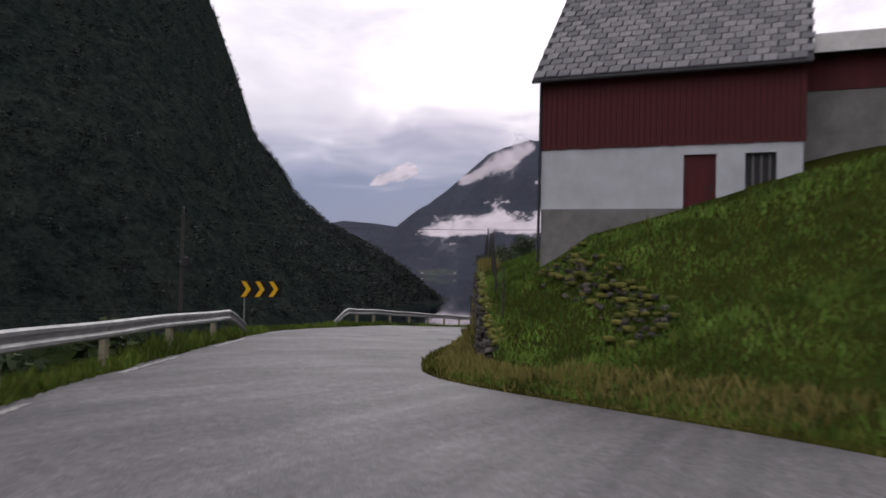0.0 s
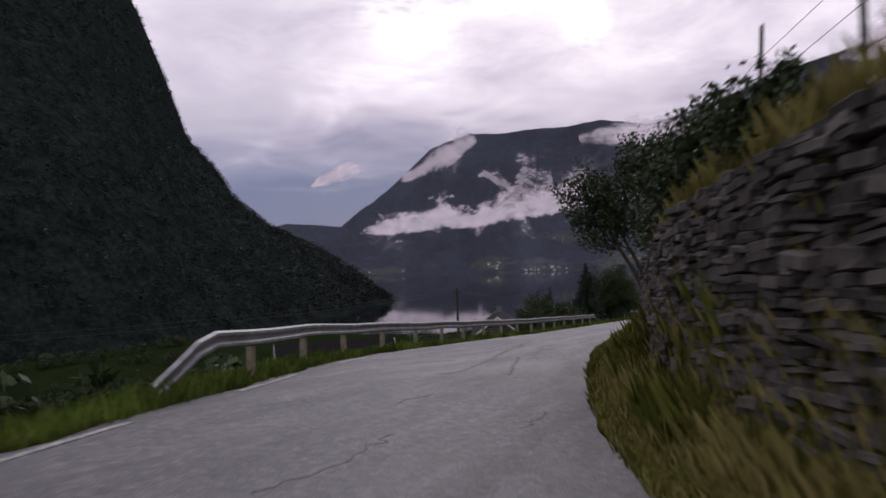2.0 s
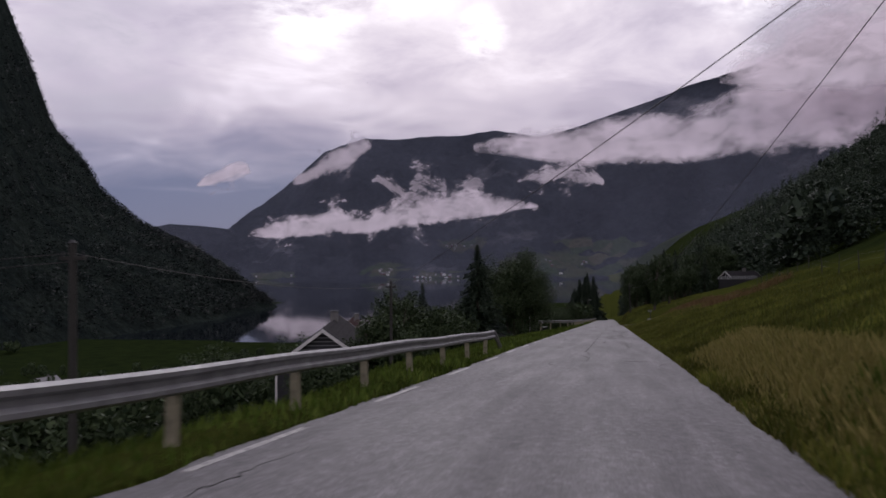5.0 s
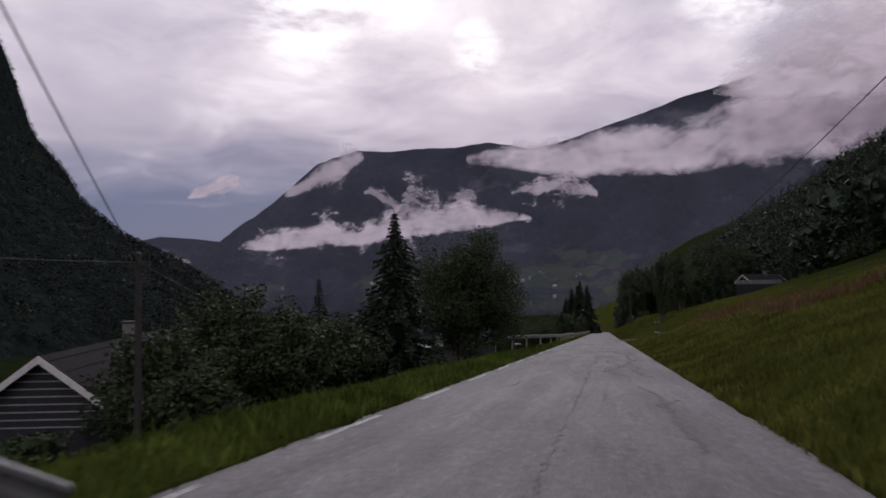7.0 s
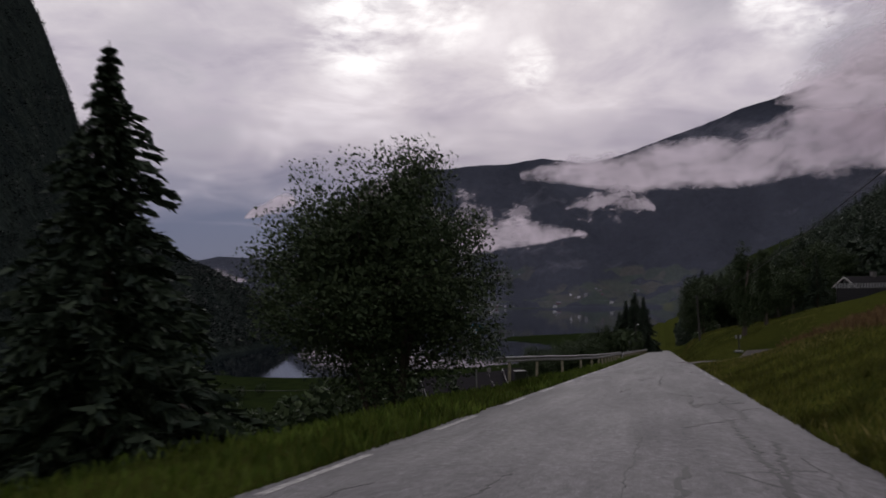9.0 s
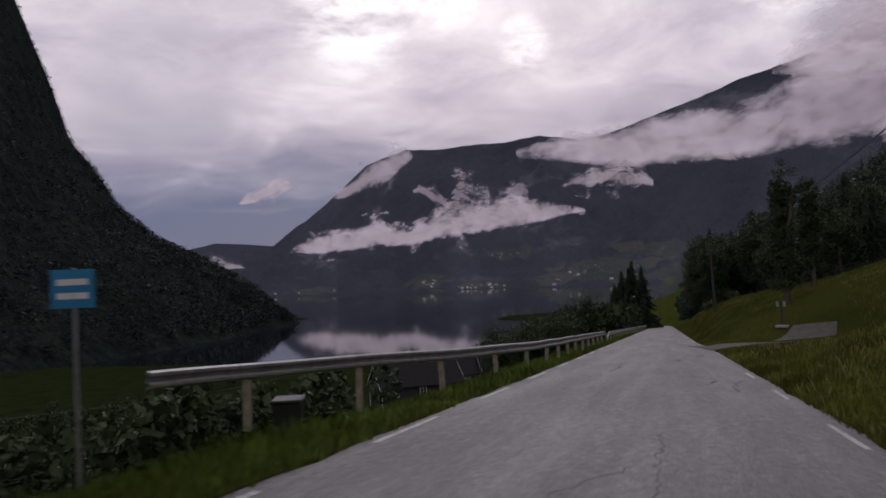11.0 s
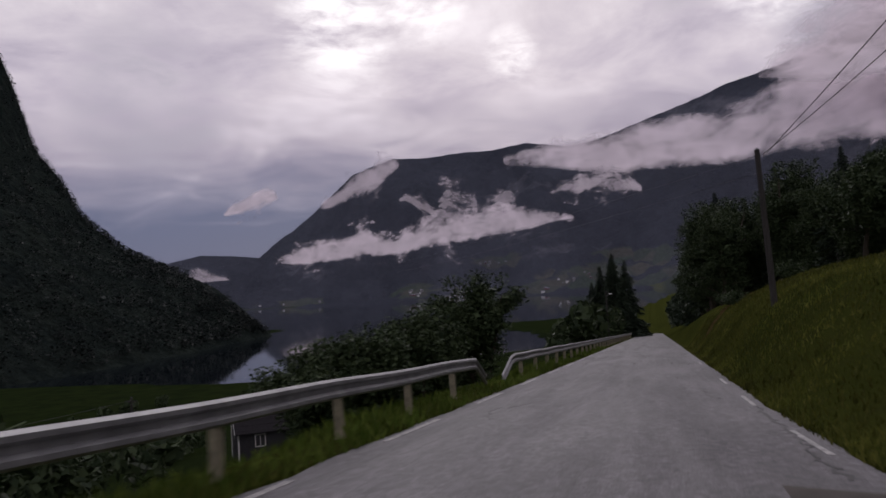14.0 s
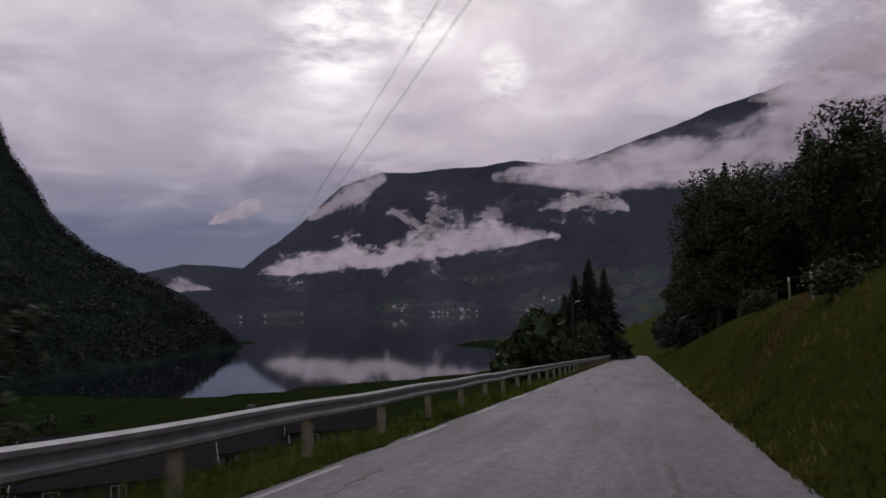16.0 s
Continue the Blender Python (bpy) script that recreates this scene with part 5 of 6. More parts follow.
for j in range(rows_n):
    for i in range(cols_n):
        f = j / rows_n
        x = ROOF_L + 0.17 + i * 0.352 + (0.17 if j % 2 else 0)
        if x > ROOF_R - 0.1:
            continue
        s = new("slate", slate_mesh)
        s.parent = roof_ob
        s.location = (x, ym - run + run * f - 0.02, Z_E - 0.33 + (Z_T - Z_E + 0.33) * f + 0.014 + srng.uniform(0, 0.012))
        s.rotation_euler = (slope - 0.035 + srng.uniform(-0.03, 0.03), srng.uniform(-0.03, 0.03), srng.uniform(-0.05, 0.05))
part("ridge", Geo().box(ROOF_L, ROOF_R, ym - 0.12, ym + 0.12, Z_T - 0.04, Z_T + 0.05, bevel=0.02), M["slate"], barn)
part("gutter", Geo().tube([(ROOF_L, ym - run - 0.03, Z_E - 0.42), (ROOF_R, ym - run - 0.03, Z_E - 0.40)], 0.05, 8), M["dark"], barn)
annex = thing("barn_annex", pose(0, 0, 0), "low grey rendered annex with red boards and pale roof edge", "barn")
part("wall", Geo().box(BX1 + 0.02, 29.2, BY + 1.0, BY + 7, 4.8, 8.21), M["cement"], annex, "grey rendered wall")
part("wall", Geo().box(BX1 + 0.02, 29.2, BY + 0.97, BY + 7, 8.21, 9.11), M["barn_red"], annex, "dark red boards under the eaves")
part("roof", Geo().box(BX1 + 0.22, 29.5, BY + 0.5, BY + 7.3, 9.11, 9.22, bevel=0.02), M["roof_tile"], annex)
part("fascia", Geo().box(BX1 + 0.22, 29.5, BY + 0.47, BY + 0.5, 9.08, 9.56), M["white"], annex, "pale painted fascia")


# ---------------------------------------------------------------- houses below and above the road
def house(name, x, y, turn, w, d, eave, ridge, wall_mat, roof_mat, label, chimney=True, windows=2, trim=True, base=None, slats=False):
    """A gabled house: w along its ridge, d across. Its parts stand on the ground at its place."""
    z = gz(x, y) - 0.3 if base is None else base
    h = thing(name, pose(x, y, z, 0, 0, turn), label, "house")
    part("wall", Geo().box(-w / 2, w / 2, -d / 2, d / 2, -1.2, eave), M[wall_mat], h)
    for s in (-1, 1):
        g = Geo()
        g.loft([[(s * w / 2 - 0.1 * s, -d / 2, eave), (s * w / 2 - 0.1 * s, d / 2, eave), (s * w / 2 - 0.1 * s, 0, ridge)], [(s * w / 2, -d / 2, eave), (s * w / 2, d / 2, eave), (s * w / 2, 0, ridge)]])
        part("gable", g, M[wall_mat], h)
    ov = 0.4
    dz = (ridge - eave) / (d / 2) * ov
    for s in (-1, 1):
        r = Geo().loft([[(-w / 2 - ov, s * (d / 2 + ov), eave - dz), (-w / 2 - ov, 0, ridge), (-w / 2 - ov, 0, ridge + 0.14), (-w / 2 - ov, s * (d / 2 + ov), eave - dz + 0.14)], [(w / 2 + ov, s * (d / 2 + ov), eave - dz), (w / 2 + ov, 0, ridge), (w / 2 + ov, 0, ridge + 0.14), (w / 2 + ov, s * (d / 2 + ov), eave - dz + 0.14)]])
        roof_part = part("roof", r, M[roof_mat], h)
        a = math.atan2(ridge - eave, d / 2)
        for k in range(7):
            f = (k + 0.5) / 7
            q = Geo().box(-w / 2 - ov, w / 2 + ov, -0.02, 0.02, -0.01, 0.025, pose(0, s * (d / 2 + ov) * (1 - f), eave - dz + (ridge - eave + dz) * f + 0.13, -s * math.degrees(a), 0, 0))
            part("tile_course", q, M[roof_mat], roof_part)
        if trim:
            for e in (-1, 1):
                t = Geo().loft([[(e * (w / 2 + ov), s * (d / 2 + ov), eave - dz - 0.12), (e * (w / 2 + ov), 0, ridge - 0.12), (e * (w / 2 + ov), 0, ridge + 0.15), (e * (w / 2 + ov), s * (d / 2 + ov), eave - dz + 0.15)], [(e * (w / 2 + ov + 0.03), s * (d / 2 + ov), eave - dz - 0.12), (e * (w / 2 + ov + 0.03), 0, ridge - 0.12), (e * (w / 2 + ov + 0.03), 0, ridge + 0.15), (e * (w / 2 + ov + 0.03), s * (d / 2 + ov), eave - dz + 0.15)]])
                part("bargeboard", t, M["white"], h, "white bargeboard")
    for sx in (-1, 1):
        for sy in (-1, 1):
            part("corner_board", Geo().box(sx * w / 2 - 0.07, sx * w / 2 + 0.07, sy * d / 2 - 0.07, sy * d / 2 + 0.07, -1.0, eave), M["white"], h)
    if chimney:
        c = part("chimney", Geo().box(w * 0.15 - 0.3, w * 0.15 + 0.3, -0.3, 0.3, ridge - 0.5, ridge + 0.75, bevel=0.03), M["cement"], h)
        part("chimney_cap", Geo().box(w * 0.15 - 0.36, w * 0.15 + 0.36, -0.36, 0.36, ridge + 0.75, ridge + 0.83), M["dark"], c)
    spots = [(-d / 2, k) for k in range(windows)] + [(d / 2, k) for k in range(windows)]
    for sy, k in spots:
        cx = -w / 2 + w * (k + 0.5) / windows
        s = 1 if sy > 0 else -1
        win = part("window", Geo().box(cx - 0.5, cx + 0.5, sy, sy + s * 0.03, eave - 1.7, eave - 0.5), M["dark"], h)
        for a0, a1, b0, b1 in ((-0.58, 0.58, eave - 0.5, eave - 0.42), (-0.58, 0.58, eave - 1.78, eave - 1.7), (-0.58, -0.5, eave - 1.7, eave - 0.5), (0.5, 0.58, eave - 1.7, eave - 0.5), (-0.03, 0.03, eave - 1.7, eave - 0.5)):
            part("window_frame", Geo().box(cx + a0, cx + a1, min(sy + s * 0.032, sy + s * 0.07), max(sy + s * 0.032, sy + s * 0.07), b0, b1), M["white"], win)
    for s in () if slats else (-1, 1):
        win = part("window", Geo().box(min(s * w / 2, s * (w / 2 + 0.03)), max(s * w / 2, s * (w / 2 + 0.03)), -0.5, 0.5, eave - 0.4, eave + 0.7), M["dark"], h)
        for a0, a1, b0, b1 in ((-0.58, 0.58, eave + 0.7, eave + 0.78), (-0.58, 0.58, eave - 0.48, eave - 0.4), (-0.58, -0.5, eave - 0.4, eave + 0.7), (0.5, 0.58, eave - 0.4, eave + 0.7)):
            part("window_frame", Geo().box(min(s * (w / 2 + 0.032), s * (w / 2 + 0.07)), max(s * (w / 2 + 0.032), s * (w / 2 + 0.07)), a0, a1, b0, b1), M["white"], win)
    if slats:
        for s in (-1, 1):
            for k in range(9):
                zz = eave + (ridge - eave) * k / 9
                hw = d / 2 * (1 - k / 9) - 0.1
                part("slat", Geo().box(min(s * (w / 2 + 0.01), s * (w / 2 + 0.04)), max(s * (w / 2 + 0.01), s * (w / 2 + 0.04)), -hw, hw, zz, zz + 0.05), M["pale_boards"], h)
    return h


house("red_house", -23.0, 49.0, 35, 9, 6, 2.6, 5.0, "barn_red", "roof_tile", "dark red wooden house with white corner boards below the road", False)
house("red_shed", -17.5, 40.5, 35, 5, 3.6, 1.9, 3.0, "barn_red", "roof_tile", "small dark red shed with a low dark roof", False, 1)
house("gabled_house", -21.0, 91.0, 105, 14, 6.5, 2.5, 4.9, "dark", "roof_tile", "dark house with white bargeboards on its gable below the road", True, 3, True, -10.15, True)
house("white_house", -31.0, 128.0, 115, 10.5, 8.4, 1.5, 5.4, "pale_boards", "tile_red", "white boarded house with a worn red-brown tiled roof", True, 2, True, -13.2)
house("hill_house", 27.6, 208.7, 20, 6, 5, 2.2, 3.4, "dark", "roof_tile", "dark timber house on the wooded hillside", True)
house("farm_shed", -30.0, 262.0, 25, 9, 6, 2.4, 4.4, "dark", "roof_tile", "grey farm shed with an open white-framed front", False, 2)
house("farm_house", -38.0, 257.0, 50, 9, 7, 3, 5.6, "pale_boards", "roof_tile", "white farmhouse with a dark roof down the slope")
house("long_barn", -41.0, 243.0, 35, 14, 8, 3, 6, "dark", "roof_tile", "long dark barn with a dark roof on the valley slope", False, 3)
for x, y, h in ((5.0, 209.3, 0.8), (5.6, 216.0, 0.8), (7.4, 204.0, 0.9), (8.2, 211.5, 0.9)):
    mark = thing("marker_stake", at(x, y), "short pale wooden stake standing in the bank's grass", "stake", "marker stakes")
    part("shaft", Geo().box(-0.03, 0.03, -0.03, 0.03, -0.2, h, bevel=0.006), M["post"], mark)
    part("tip", Geo().box(-0.032, 0.032, -0.032, 0.032, h - 0.12, h + 0.01), M["white"], mark, "white painted tip")
for k, (x, y) in enumerate(((4.6, 205.0), (5.4, 221.0), (6.6, 198.5), (9.5, 188.0))):
    broadleaf("bank_shrub", at(x, y), 0.8, 0.7, 170 + k, "small leafy shrub on the grassy bank", 1500, 0.05, 0.02, 3, group="shrubs on the bank")
house("valley_house", -150, 330, 30, 10, 7, 3, 5.6, "pale_boards", "slate", "small white house out in the valley fields")
house("valley_house", -215, 300, 80, 10, 7, 3, 5.6, "dark", "slate", "small grey house out in the valley fields")
balcony = thing("balcony", pose(26.0, 204.6, gz(27.6, 208.7) + 1.6, 0, 0, 20), "white railed balcony in front of the hillside house", "balcony")
part("deck", Geo().box(-4.2, 4.2, -1.0, 0.6, -0.1, 0.0), M["pole"], balcony)
part("deck_frame", Geo().box(-4.2, 4.2, -1.0, -0.9, -3.2, -0.1), M["dark"], balcony)
for k in range(22):
    part("baluster", Geo().box(-4.2 + 0.4 * k - 0.15, -4.2 + 0.4 * k + 0.12, -1.0, -0.96, 0.0, 0.6), M["pale_boards"], balcony)
part("handrail", Geo().box(-4.2, 4.2, -1.03, -0.93, 0.6, 0.66), M["pale_boards"], balcony)


def far_house(x, y, z, turn, s, mat, label):
    h = thing("far_house", pose(x, y, z, 0, 0, turn), label, "house", "far lakeside houses")
    part("wall", Geo().box(-5 * s, 5 * s, -4 * s, 4 * s, -6, 5 * s), M[mat], h)
    part("roof", Geo().loft([[(-5.5 * s, -4.6 * s, 4.8 * s), (-5.5 * s, 4.6 * s, 4.8 * s), (-5.5 * s, 0, 8 * s)], [(5.5 * s, -4.6 * s, 4.8 * s), (5.5 * s, 4.6 * s, 4.8 * s), (5.5 * s, 0, 8 * s)]]), M["slate"], h)
    for k in (-2.6, 0, 2.6):
        part("window", Geo().box((k - 0.6) * s, (k + 0.6) * s, -4.06 * s, -4 * s, 2 * s, 3.6 * s), M["dark"], h)


hr = random.Random(12)
for count, a0, ra, e0, re in ((26, 12.6, 2.2, -0.95, 0.16), (8, 15.9, 0.7, -0.5, 0.3), (9, 11.0, 1.0, 1.2, 0.18), (12, 3.4, 2.2, -0.2, 0.5), (5, 24.5, 2.5, -0.8, 0.1), (4, 7.0, 1.5, -0.7, 0.25)):
    for _ in range(count):
        a, e = hr.gauss(a0, ra * 0.6), hr.gauss(e0, re * 0.6)
        rowk, col = np.unravel_index(np.argmin((faz - a) ** 2 + (fel - e) ** 2), faz.shape)
        if fz[rowk, col] > LAKE + 0.5 and 1 < col < 718:
            far_house(float(fx[rowk, col]) + hr.uniform(-4, 4), float(fy_[rowk, col]) - 2, float(fz[rowk, col]), hr.uniform(-40, 40), hr.uniform(0.5, 0.95), hr.choice(("white", "white", "cement", "barn_red")), "small pale house on the far shore of the lake")

# ---------------------------------------------------------------- signs, poles, wires, drive
def chevron_sign(m):
    s = thing("chevron_sign", m, "black curve sign with three yellow chevrons on a post", "road sign")
    part("panel", Geo().box(-0.83, 0.83, -0.02, 0.0, 0.78, 1.42, bevel=0.006), M["sign_black"], s, "black panel")
    for k in (-1, 0, 1):
        c = k * 0.54 - 0.10
        part("chevron", Geo().add([(c - 0.13, -0.026, 1.40), (c + 0.05, -0.026, 1.40), (c + 0.25, -0.026, 1.10), (c + 0.05, -0.026, 0.80), (c - 0.13, -0.026, 0.80), (c + 0.07, -0.026, 1.10),
                               (c - 0.13, -0.021, 1.40), (c + 0.05, -0.021, 1.40), (c + 0.25, -0.021, 1.10), (c + 0.05, -0.021, 0.80), (c - 0.13, -0.021, 0.80), (c + 0.07, -0.021, 1.10)],
                              [(5, 2, 1, 0), (5, 4, 3, 2), (6, 7, 8, 11), (11, 8, 9, 10), (0, 1, 7, 6), (1, 2, 8, 7), (2, 3, 9, 8), (3, 4, 10, 9), (4, 5, 11, 10), (5, 0, 6, 11)]), M["sign_yellow"], s, "yellow chevron")
    for x in (-0.62,):
        part("post", Geo().tube([(x, 0.03, -1.2), (x, 0.03, 1.4)], 0.03, 8), M["steel"], s)
    return s


chevron_sign(pose(1.06, -7.36, 1.22, 0, 0, 50))


def pole(x, y, top, label, r=0.11, arm=True, lean=0.0):
    z = gz(x, y)
    p = thing("utility_pole", pose(x, y, z, 0, lean, 0), label, "utility pole", "wooden utility poles")
    h = top - z
    part("shaft", Geo().tube([(0, 0, -0.5), (0, 0, h * 0.5), (0, 0, h)], [r, r * 0.9, r * 0.75], 10), M["pole"], p)
    part("cap", Geo().loft([[(r * math.cos(a), r * math.sin(a), h) for a in np.linspace(0, 6.28, 9)[:-1]], [(0.02 * math.cos(a), 0.02 * math.sin(a), h + 0.08) for a in np.linspace(0, 6.28, 9)[:-1]]]), M["dark"], p)
    if arm:
        a = part("crossarm", Geo().box(-0.35, 0.35, -0.05, 0.05, h - 0.42, h - 0.33, bevel=0.01), M["pole"], p)
        for s in (-0.28, 0.28):
            part("insulator", Geo().tube([(s, 0, h - 0.33), (s, 0, h - 0.2)], [0.035, 0.028], 8), M["dark"], a)
    return Vector((x, y, top - 0.25))


P = {}
P["bend"] = pole(-4.68, -5.41, 5.68, "slim grey wooden pole with a small lamp box", 0.085, False)
box = thing("pole_box", pose(-4.48, -5.5, 3.3), "small dark metal box fixed to the pole", "box")
part("case", Geo().box(-0.14, 0.14, -0.1, 0.1, -0.2, 0.2, bevel=0.02), M["dark"], box)
part("bracket", Geo().box(-0.22, -0.1, -0.02, 0.02, -0.05, 0.05), M["steel"], box)
P["right"] = pole(5.72, 44.7, 5.2, "dark wooden utility pole on the meadow bank", 0.10, False)
P["l1"] = pole(-12.4, 49.2, -0.1, "wooden utility pole with crossarm below the road", 0.11)
P["l2"] = pole(-13.3, 80.8, -1.75, "wooden utility pole with crossarm beside the house", 0.11)
P["r2"] = pole(4.3, 187.2, -5.0, "grey wooden utility pole on the roadside bank", 0.12, False, -2)
P["far"] = pole(-5.6, 262, -11.0, "wooden lamp pole beside the far spruces", 0.10, False)
P["l3"] = pole(-46, 220, -17.5, "utility pole standing in the valley", 0.11)
P["field"] = pole(33, -16, 13.5, "utility pole behind the barn", 0.1, False)
P["r3"] = pole(12, 330, -12, "far utility pole on the wooded hillside", 0.1, False)
lamp = thing("street_lamp", pose(-5.6, 262, -11.6), "small street lamp head on a wooden pole", "street lamp")
part("arm", Geo().tube([(0, 0, 0), (0.5, -0.5, 0.3)], 0.03, 6), M["steel"], lamp)
part("head", Geo().box(0.35, 0.75, -0.7, -0.4, 0.27, 0.38, bevel=0.02), M["white"], lamp)


def wire(a, b, sag, label="black overhead cable strung between poles", r=0.012):
    pts = [a.lerp(b, k / 16) - Vector((0, 0, 4 * sag * (k / 16) * (1 - k / 16))) for k in range(17)]
    tagged(part("overhead_cable", Geo().tube(pts, r, 5), M["wire"]), label, "cable", "overhead cables")


up = lambda v: Vector((0, 0, v))
wire(P["right"], P["field"], 0.8)
wire(P["right"], P["r2"], 2.2)
wire(P["l1"], P["l2"], 0.5)
wire(P["l1"], Vector((-60, 20, -2)), 0.9)
wire(P["l1"] - up(0.2), Vector((-60, 20, -2.6)), 0.9)
wire(P["l2"], P["right"], 0.3, r=0.014)
wire(P["r2"] + up(0.1), Vector((-30, 250, -6.0)), 0.15, r=0.007)
wire(P["r2"] - up(0.5), Vector((-30, 250, -7.0)), 0.3, r=0.007)
wire(P["r2"] + up(0.1), Vector((9.0, 150, -1.0)), 0.6)
wire(P["l2"], P["l3"], 2.5)
wire(P["bend"] - up(0.3), Vector((19.2, -1.2, 5.2)), 0.3, r=0.009)

# wheelie bin and bus-stop sign by the rail's end
wbin = thing("wheelie_bin", at(-7.6, 131.0, 20), "black plastic wheelie bin standing at the rail's end", "bin")
part("body", Geo().loft([[(-0.24, -0.28, 0.06), (0.24, -0.28, 0.06), (0.24, 0.24, 0.06), (-0.24, 0.24, 0.06)], [(-0.3, -0.36, 0.95), (0.3, -0.36, 0.95), (0.3, 0.34, 0.95), (-0.3, 0.34, 0.95)]]), M["bin"], wbin)
part("lid", Geo().box(-0.32, 0.32, -0.39, 0.38, 0.96, 1.03, bevel=0.02), M["bin"], wbin)
for s in (-0.27, 0.27):
    part("wheel", Geo().tube([(s - 0.03, 0.26, 0.1), (s + 0.03, 0.26, 0.1)], 0.1, 12), M["dark"], wbin)
stop = thing("bus_stop_sign", at(-9.0, 126.5, 12), "blue rectangular road sign with white bars on a post", "road sign")
part("post", Geo().tube([(0, 0, -0.3), (0, 0, 3.9)], 0.035, 8), M["steel"], stop)
part("panel", Geo().box(-0.36, 0.36, -0.06, -0.04, 3.25, 3.87, bevel=0.005), M["sign_blue"], stop, "blue panel")
for k in range(2):
    part("bar", Geo().box(-0.26, 0.26, -0.066, -0.061, 3.40 + 0.22 * k, 3.50 + 0.22 * k), M["white"], stop)
nb = thing("notice_stand", at(7.0, 168.0, -20), "dark post with two white plates over a wooden box", "sign")
part("post", Geo().box(-0.05, 0.05, -0.05, 0.05, -0.2, 1.7), M["pole"], nb)
for s in (-0.2, 0.2):
    part("plate", Geo().box(s - 0.08, s + 0.06, -0.09, -0.06, 1.3, 1.62), M["pale_boards"], nb, "white plate")
part("box", Geo().box(-0.36, 0.36, -0.3, 0.2, 0.0, 0.16, bevel=0.02), M["pale_boards"], nb, "pale box")

# gravel drive leaving the road to the hillside
dv, df = [], []
cen = [(1.6, 161.8), (4.6, 162.4), (6.8, 163.6), (8.1, 165.6), (8.8, 167.6)]
ck = np.linspace(0, len(cen) - 1, 50)
cx_, cy_ = (np.convolve(np.pad(np.interp(ck, range(len(cen)), [c[i] for c in cen]), 3, "edge"), np.ones(7) / 7, "valid") for i in (0, 1))
cw = np.interp(ck, range(len(cen)), (4.6, 2.4, 1.6, 1.4, 1.2))
for k in range(50):
    t = Vector((cx_[min(k + 1, 49)] - cx_[max(k - 1, 0)], cy_[min(k + 1, 49)] - cy_[max(k - 1, 0)], 0)).normalized()
    for q in (-1, -0.6, -0.2, 0.2, 0.6, 1):
        px, py = cx_[k] - t.y * cw[k] * q, cy_[k] + t.x * cw[k] * q
        dv.append((px, py, max(gz(px, py) + 0.05, float(road_z(py)) + 0.02)))
for k in range(49):
    df += [(k * 6 + i, k * 6 + i + 1, k * 6 + i + 7, k * 6 + i + 6) for i in range(5)]
tagged(part("driveway", Geo().add(dv, df), M["gravel"], None, "", True), "grey gravel drive climbing away from the road", "driveway", kind="structure")

# ---------------------------------------------------------------- road markings and cracks
def ribbon(pts, w, lift):
    """A thin raised strip along points on the road."""
    g, rings = Geo(), []
    for k, (x, y) in enumerate(pts):
        a, b = pts[max(k - 1, 0)], pts[min(k + 1, len(pts) - 1)]
        t = Vector((b[0] - a[0], b[1] - a[1], 0)).normalized()
        ww = w[k] if isinstance(w, list) else w
        lx0, rx0 = float(left_x(y)), float(right_x(y))
        f = (x - lx0) / (rx0 - lx0)
        z = float(road_z(y)) + float(tilt(x, y)) + 0.07 * (1 - (2 * f - 1) ** 2) - 0.02
        s = Vector((-t.y, t.x, 0)) * ww / 2
        rings.append([Vector((x, y, z - 0.01)) - s, Vector((x, y, z - 0.01)) + s, Vector((x, y, z + lift)) + s, Vector((x, y, z + lift)) - s])
    return g.loft(rings)


y = -60.0
while y < 330:
    pts = [(float(left_x(y + k * 0.75)) + 0.22, y + k * 0.75) for k in range(5)]
    part("edge_line", ribbon(pts, 0.11, 0.006), M["line"], road, "worn white edge dash")
    y += 6.2
y = 120.0
while y < 260:
    if srng.random() < 0.5:
        pts = [(float(right_x(y + k * 0.75)) - 0.25, y + k * 0.75) for k in range(4)]
        part("edge_line", ribbon(pts, 0.08, 0.005), M["line"], road, "worn white edge dash")
    y += 6.0
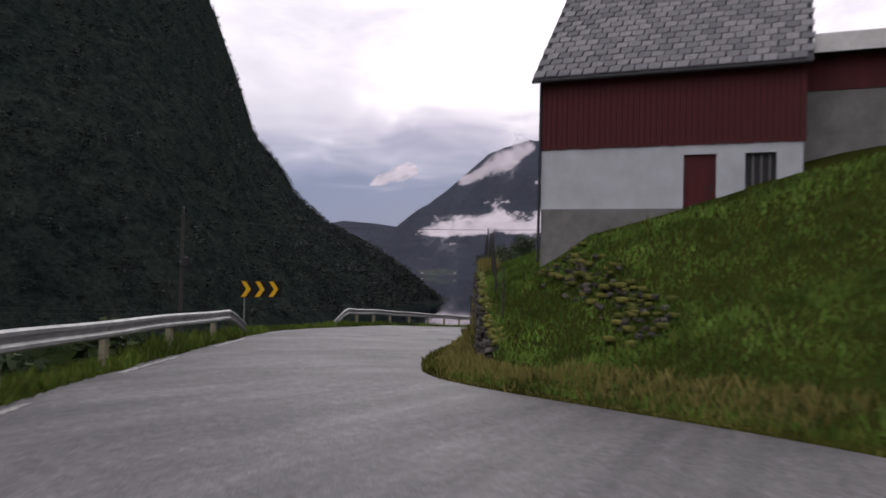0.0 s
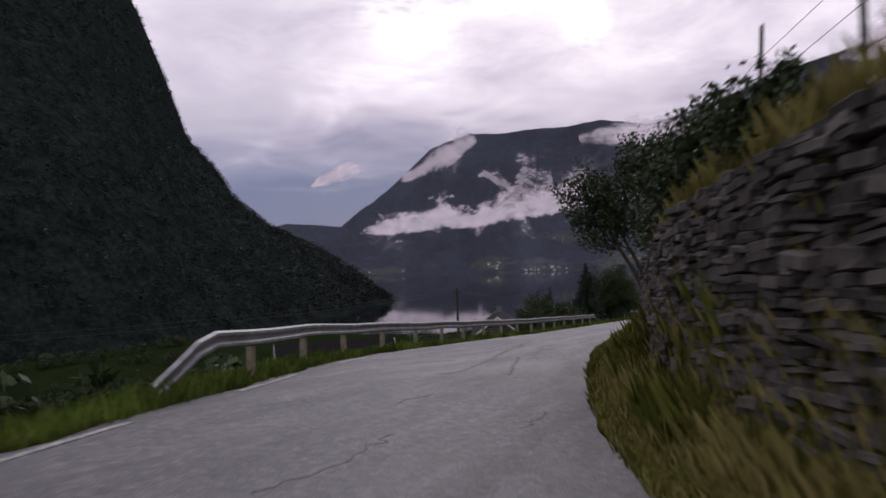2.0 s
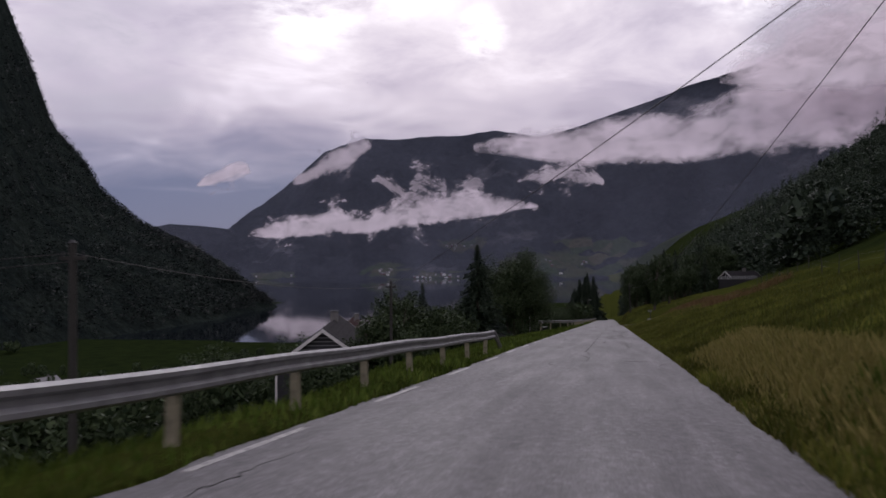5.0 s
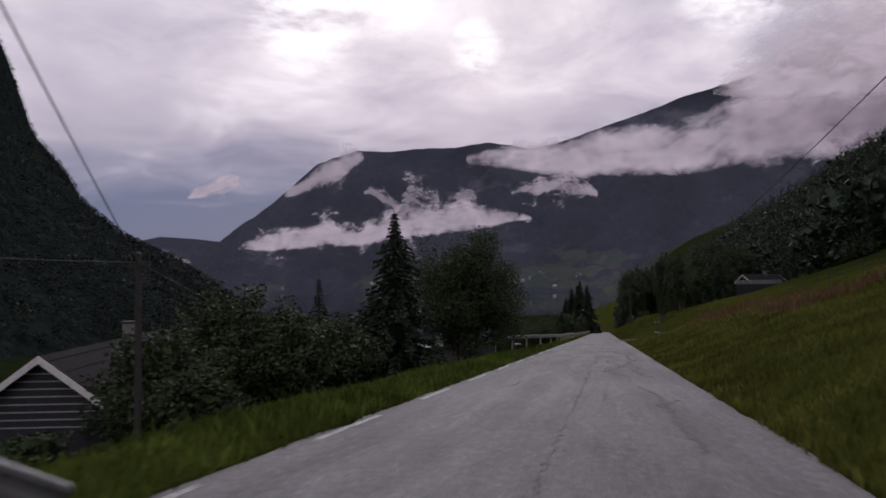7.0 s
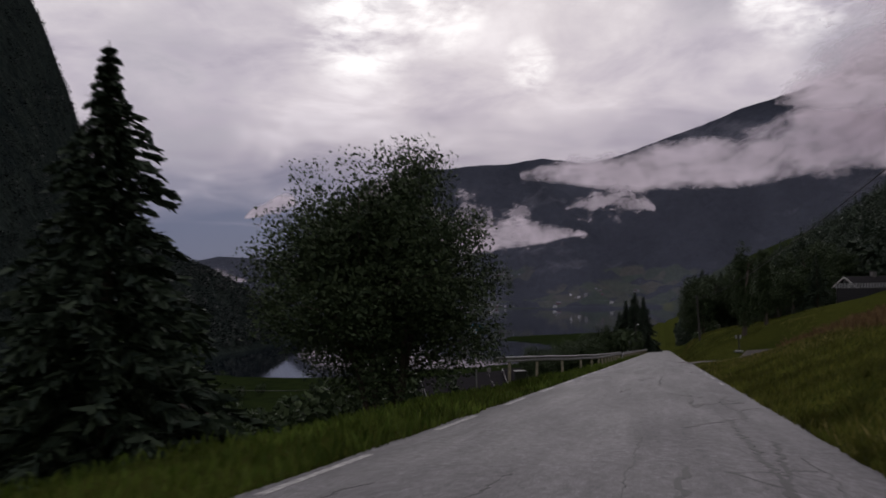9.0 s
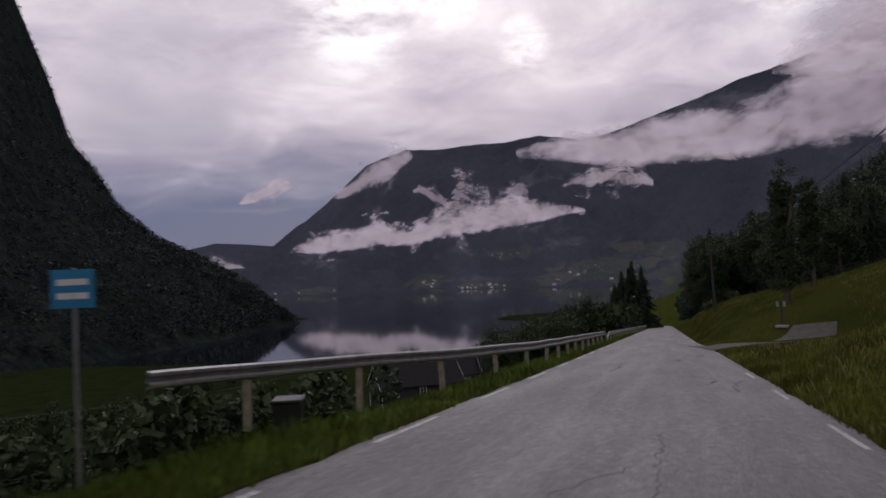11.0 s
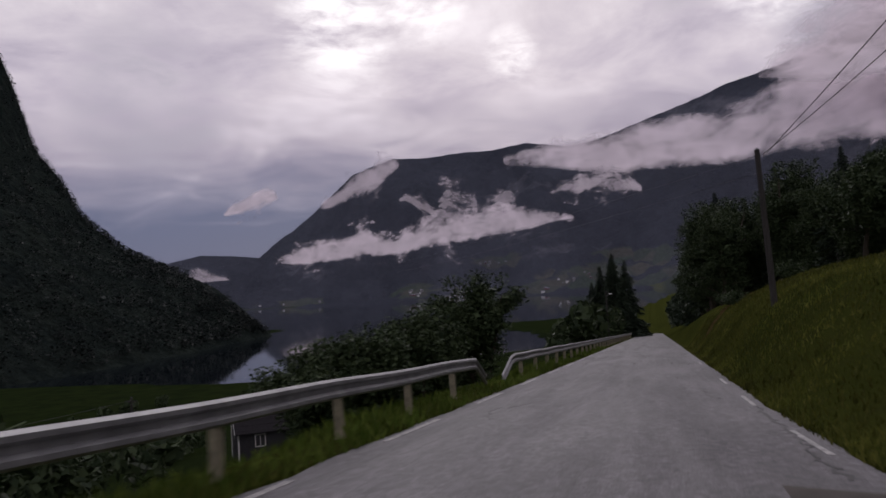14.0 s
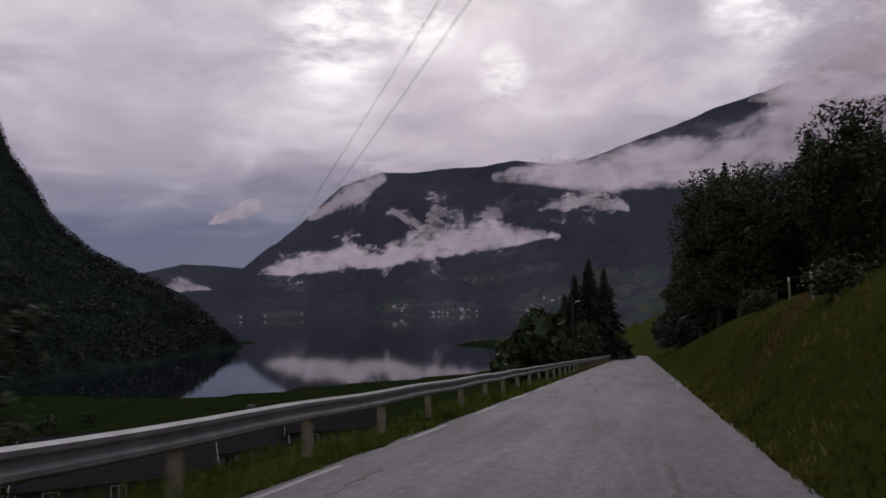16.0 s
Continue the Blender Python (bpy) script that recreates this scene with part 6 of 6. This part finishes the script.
# long cracks as they run, then short branches off them
RUNS = (((0.5, 23.9), (0.48, 22.6), (0.61, 20.5), (0.98, 18.6), (1.23, 16.7), (1.63, 15.3), (1.97, 14.5)),
        ((0.88, 81.0), (1.03, 79.4), (1.23, 77.8), (1.21, 75.0), (1.17, 72.3), (1.22, 70.6), (1.25, 69.7)),
        ((0.36, 102.3), (1.28, 104.3), (1.26, 96.6), (0.7, 91.1), (1.35, 89.1)),
        ((1.69, 100.9), (1.06, 94.2), (1.31, 91.0), (1.1, 88.0), (1.17, 86.1), (1.46, 84.8)),
        ((0.29, 97.8), (0.15, 94.8), (0.48, 94.0), (0.67, 91.4), (0.53, 89.7), (0.22, 88.6), (0.16, 86.8), (0.55, 85.8), (0.87, 85.0)),
        ((0.76, 197.7), (0.86, 192.5)), ((0.8, 182.9), (0.85, 182.2)), ((3.54, -15.5), (3.06, -14.8), (2.38, -13.7)))
RUNS += (((-1.0, 25.9), (-0.23, 19.6), (1.0, 11.8), (1.4, 8.8), (1.3, 7.4)), ((1.14, 15.0), (2.4, 9.2)), ((0.69, 114.7), (0.77, 110.8), (0.65, 108.3), (0.81, 107.3), (1.01, 109.1)), ((1.82, 112.6), (1.54, 110.4), (1.51, 109.0), (1.6, 106.8), (1.65, 105.8), (1.55, 104.1)),
         ((0.72, 149.0), (0.5, 147.8), (0.49, 147.0)))


def crack(way, wide):
    pts, wd = [], []
    for (ax, ay), (bx, by) in zip(way, way[1:]):
        n = max(2, int(math.hypot(bx - ax, by - ay) / 0.16))
        for k in range(n):
            f = k / n
            pts.append((ax + (bx - ax) * f + srng.gauss(0, 0.035), ay + (by - ay) * f + srng.gauss(0, 0.05)))
            wd.append(srng.uniform(0.3, 1.0) * wide)
    part("crack", ribbon(pts, wd, 0.004), M["crack"], road, "dark tarry crack")


for way in RUNS:
    crack(way, 0.105)
    for _ in range(2 if len(way) > 3 else 0):
        x, y = way[srng.randrange(1, len(way) - 1)]
        crack([(x, y), (x + srng.uniform(-0.5, 0.5), y + srng.uniform(0.5, 1.3)), (x + srng.uniform(-0.8, 0.8), y + srng.uniform(1.4, 2.6))], 0.05)
for k in range(46):                                   # hairline cracks along the whole road
    x, y = srng.uniform(-3.0, 1.9), srng.uniform(-12, 240)
    if y < 26:
        x = float(left_x(y)) + srng.uniform(0.8, 5.0)
    crack([(x, y), (x + srng.gauss(0, 0.15), y + srng.uniform(0.6, 1.6)), (x + srng.gauss(0, 0.3), y + srng.uniform(1.8, 3.6))], 0.028)
# broken edge seam by the drive, and the paving joint down the middle
crack([(2.02, 174), (2.0, 170.4), (1.98, 168.4), (1.96, 166.3)], 0.07)
for ya_, yb_ in ((64, 89), (92, 104), (118, 128)):
    crack([(-0.62 + 0.009 * (y - 64), y) for y in range(ya_, yb_, 3)], 0.022)
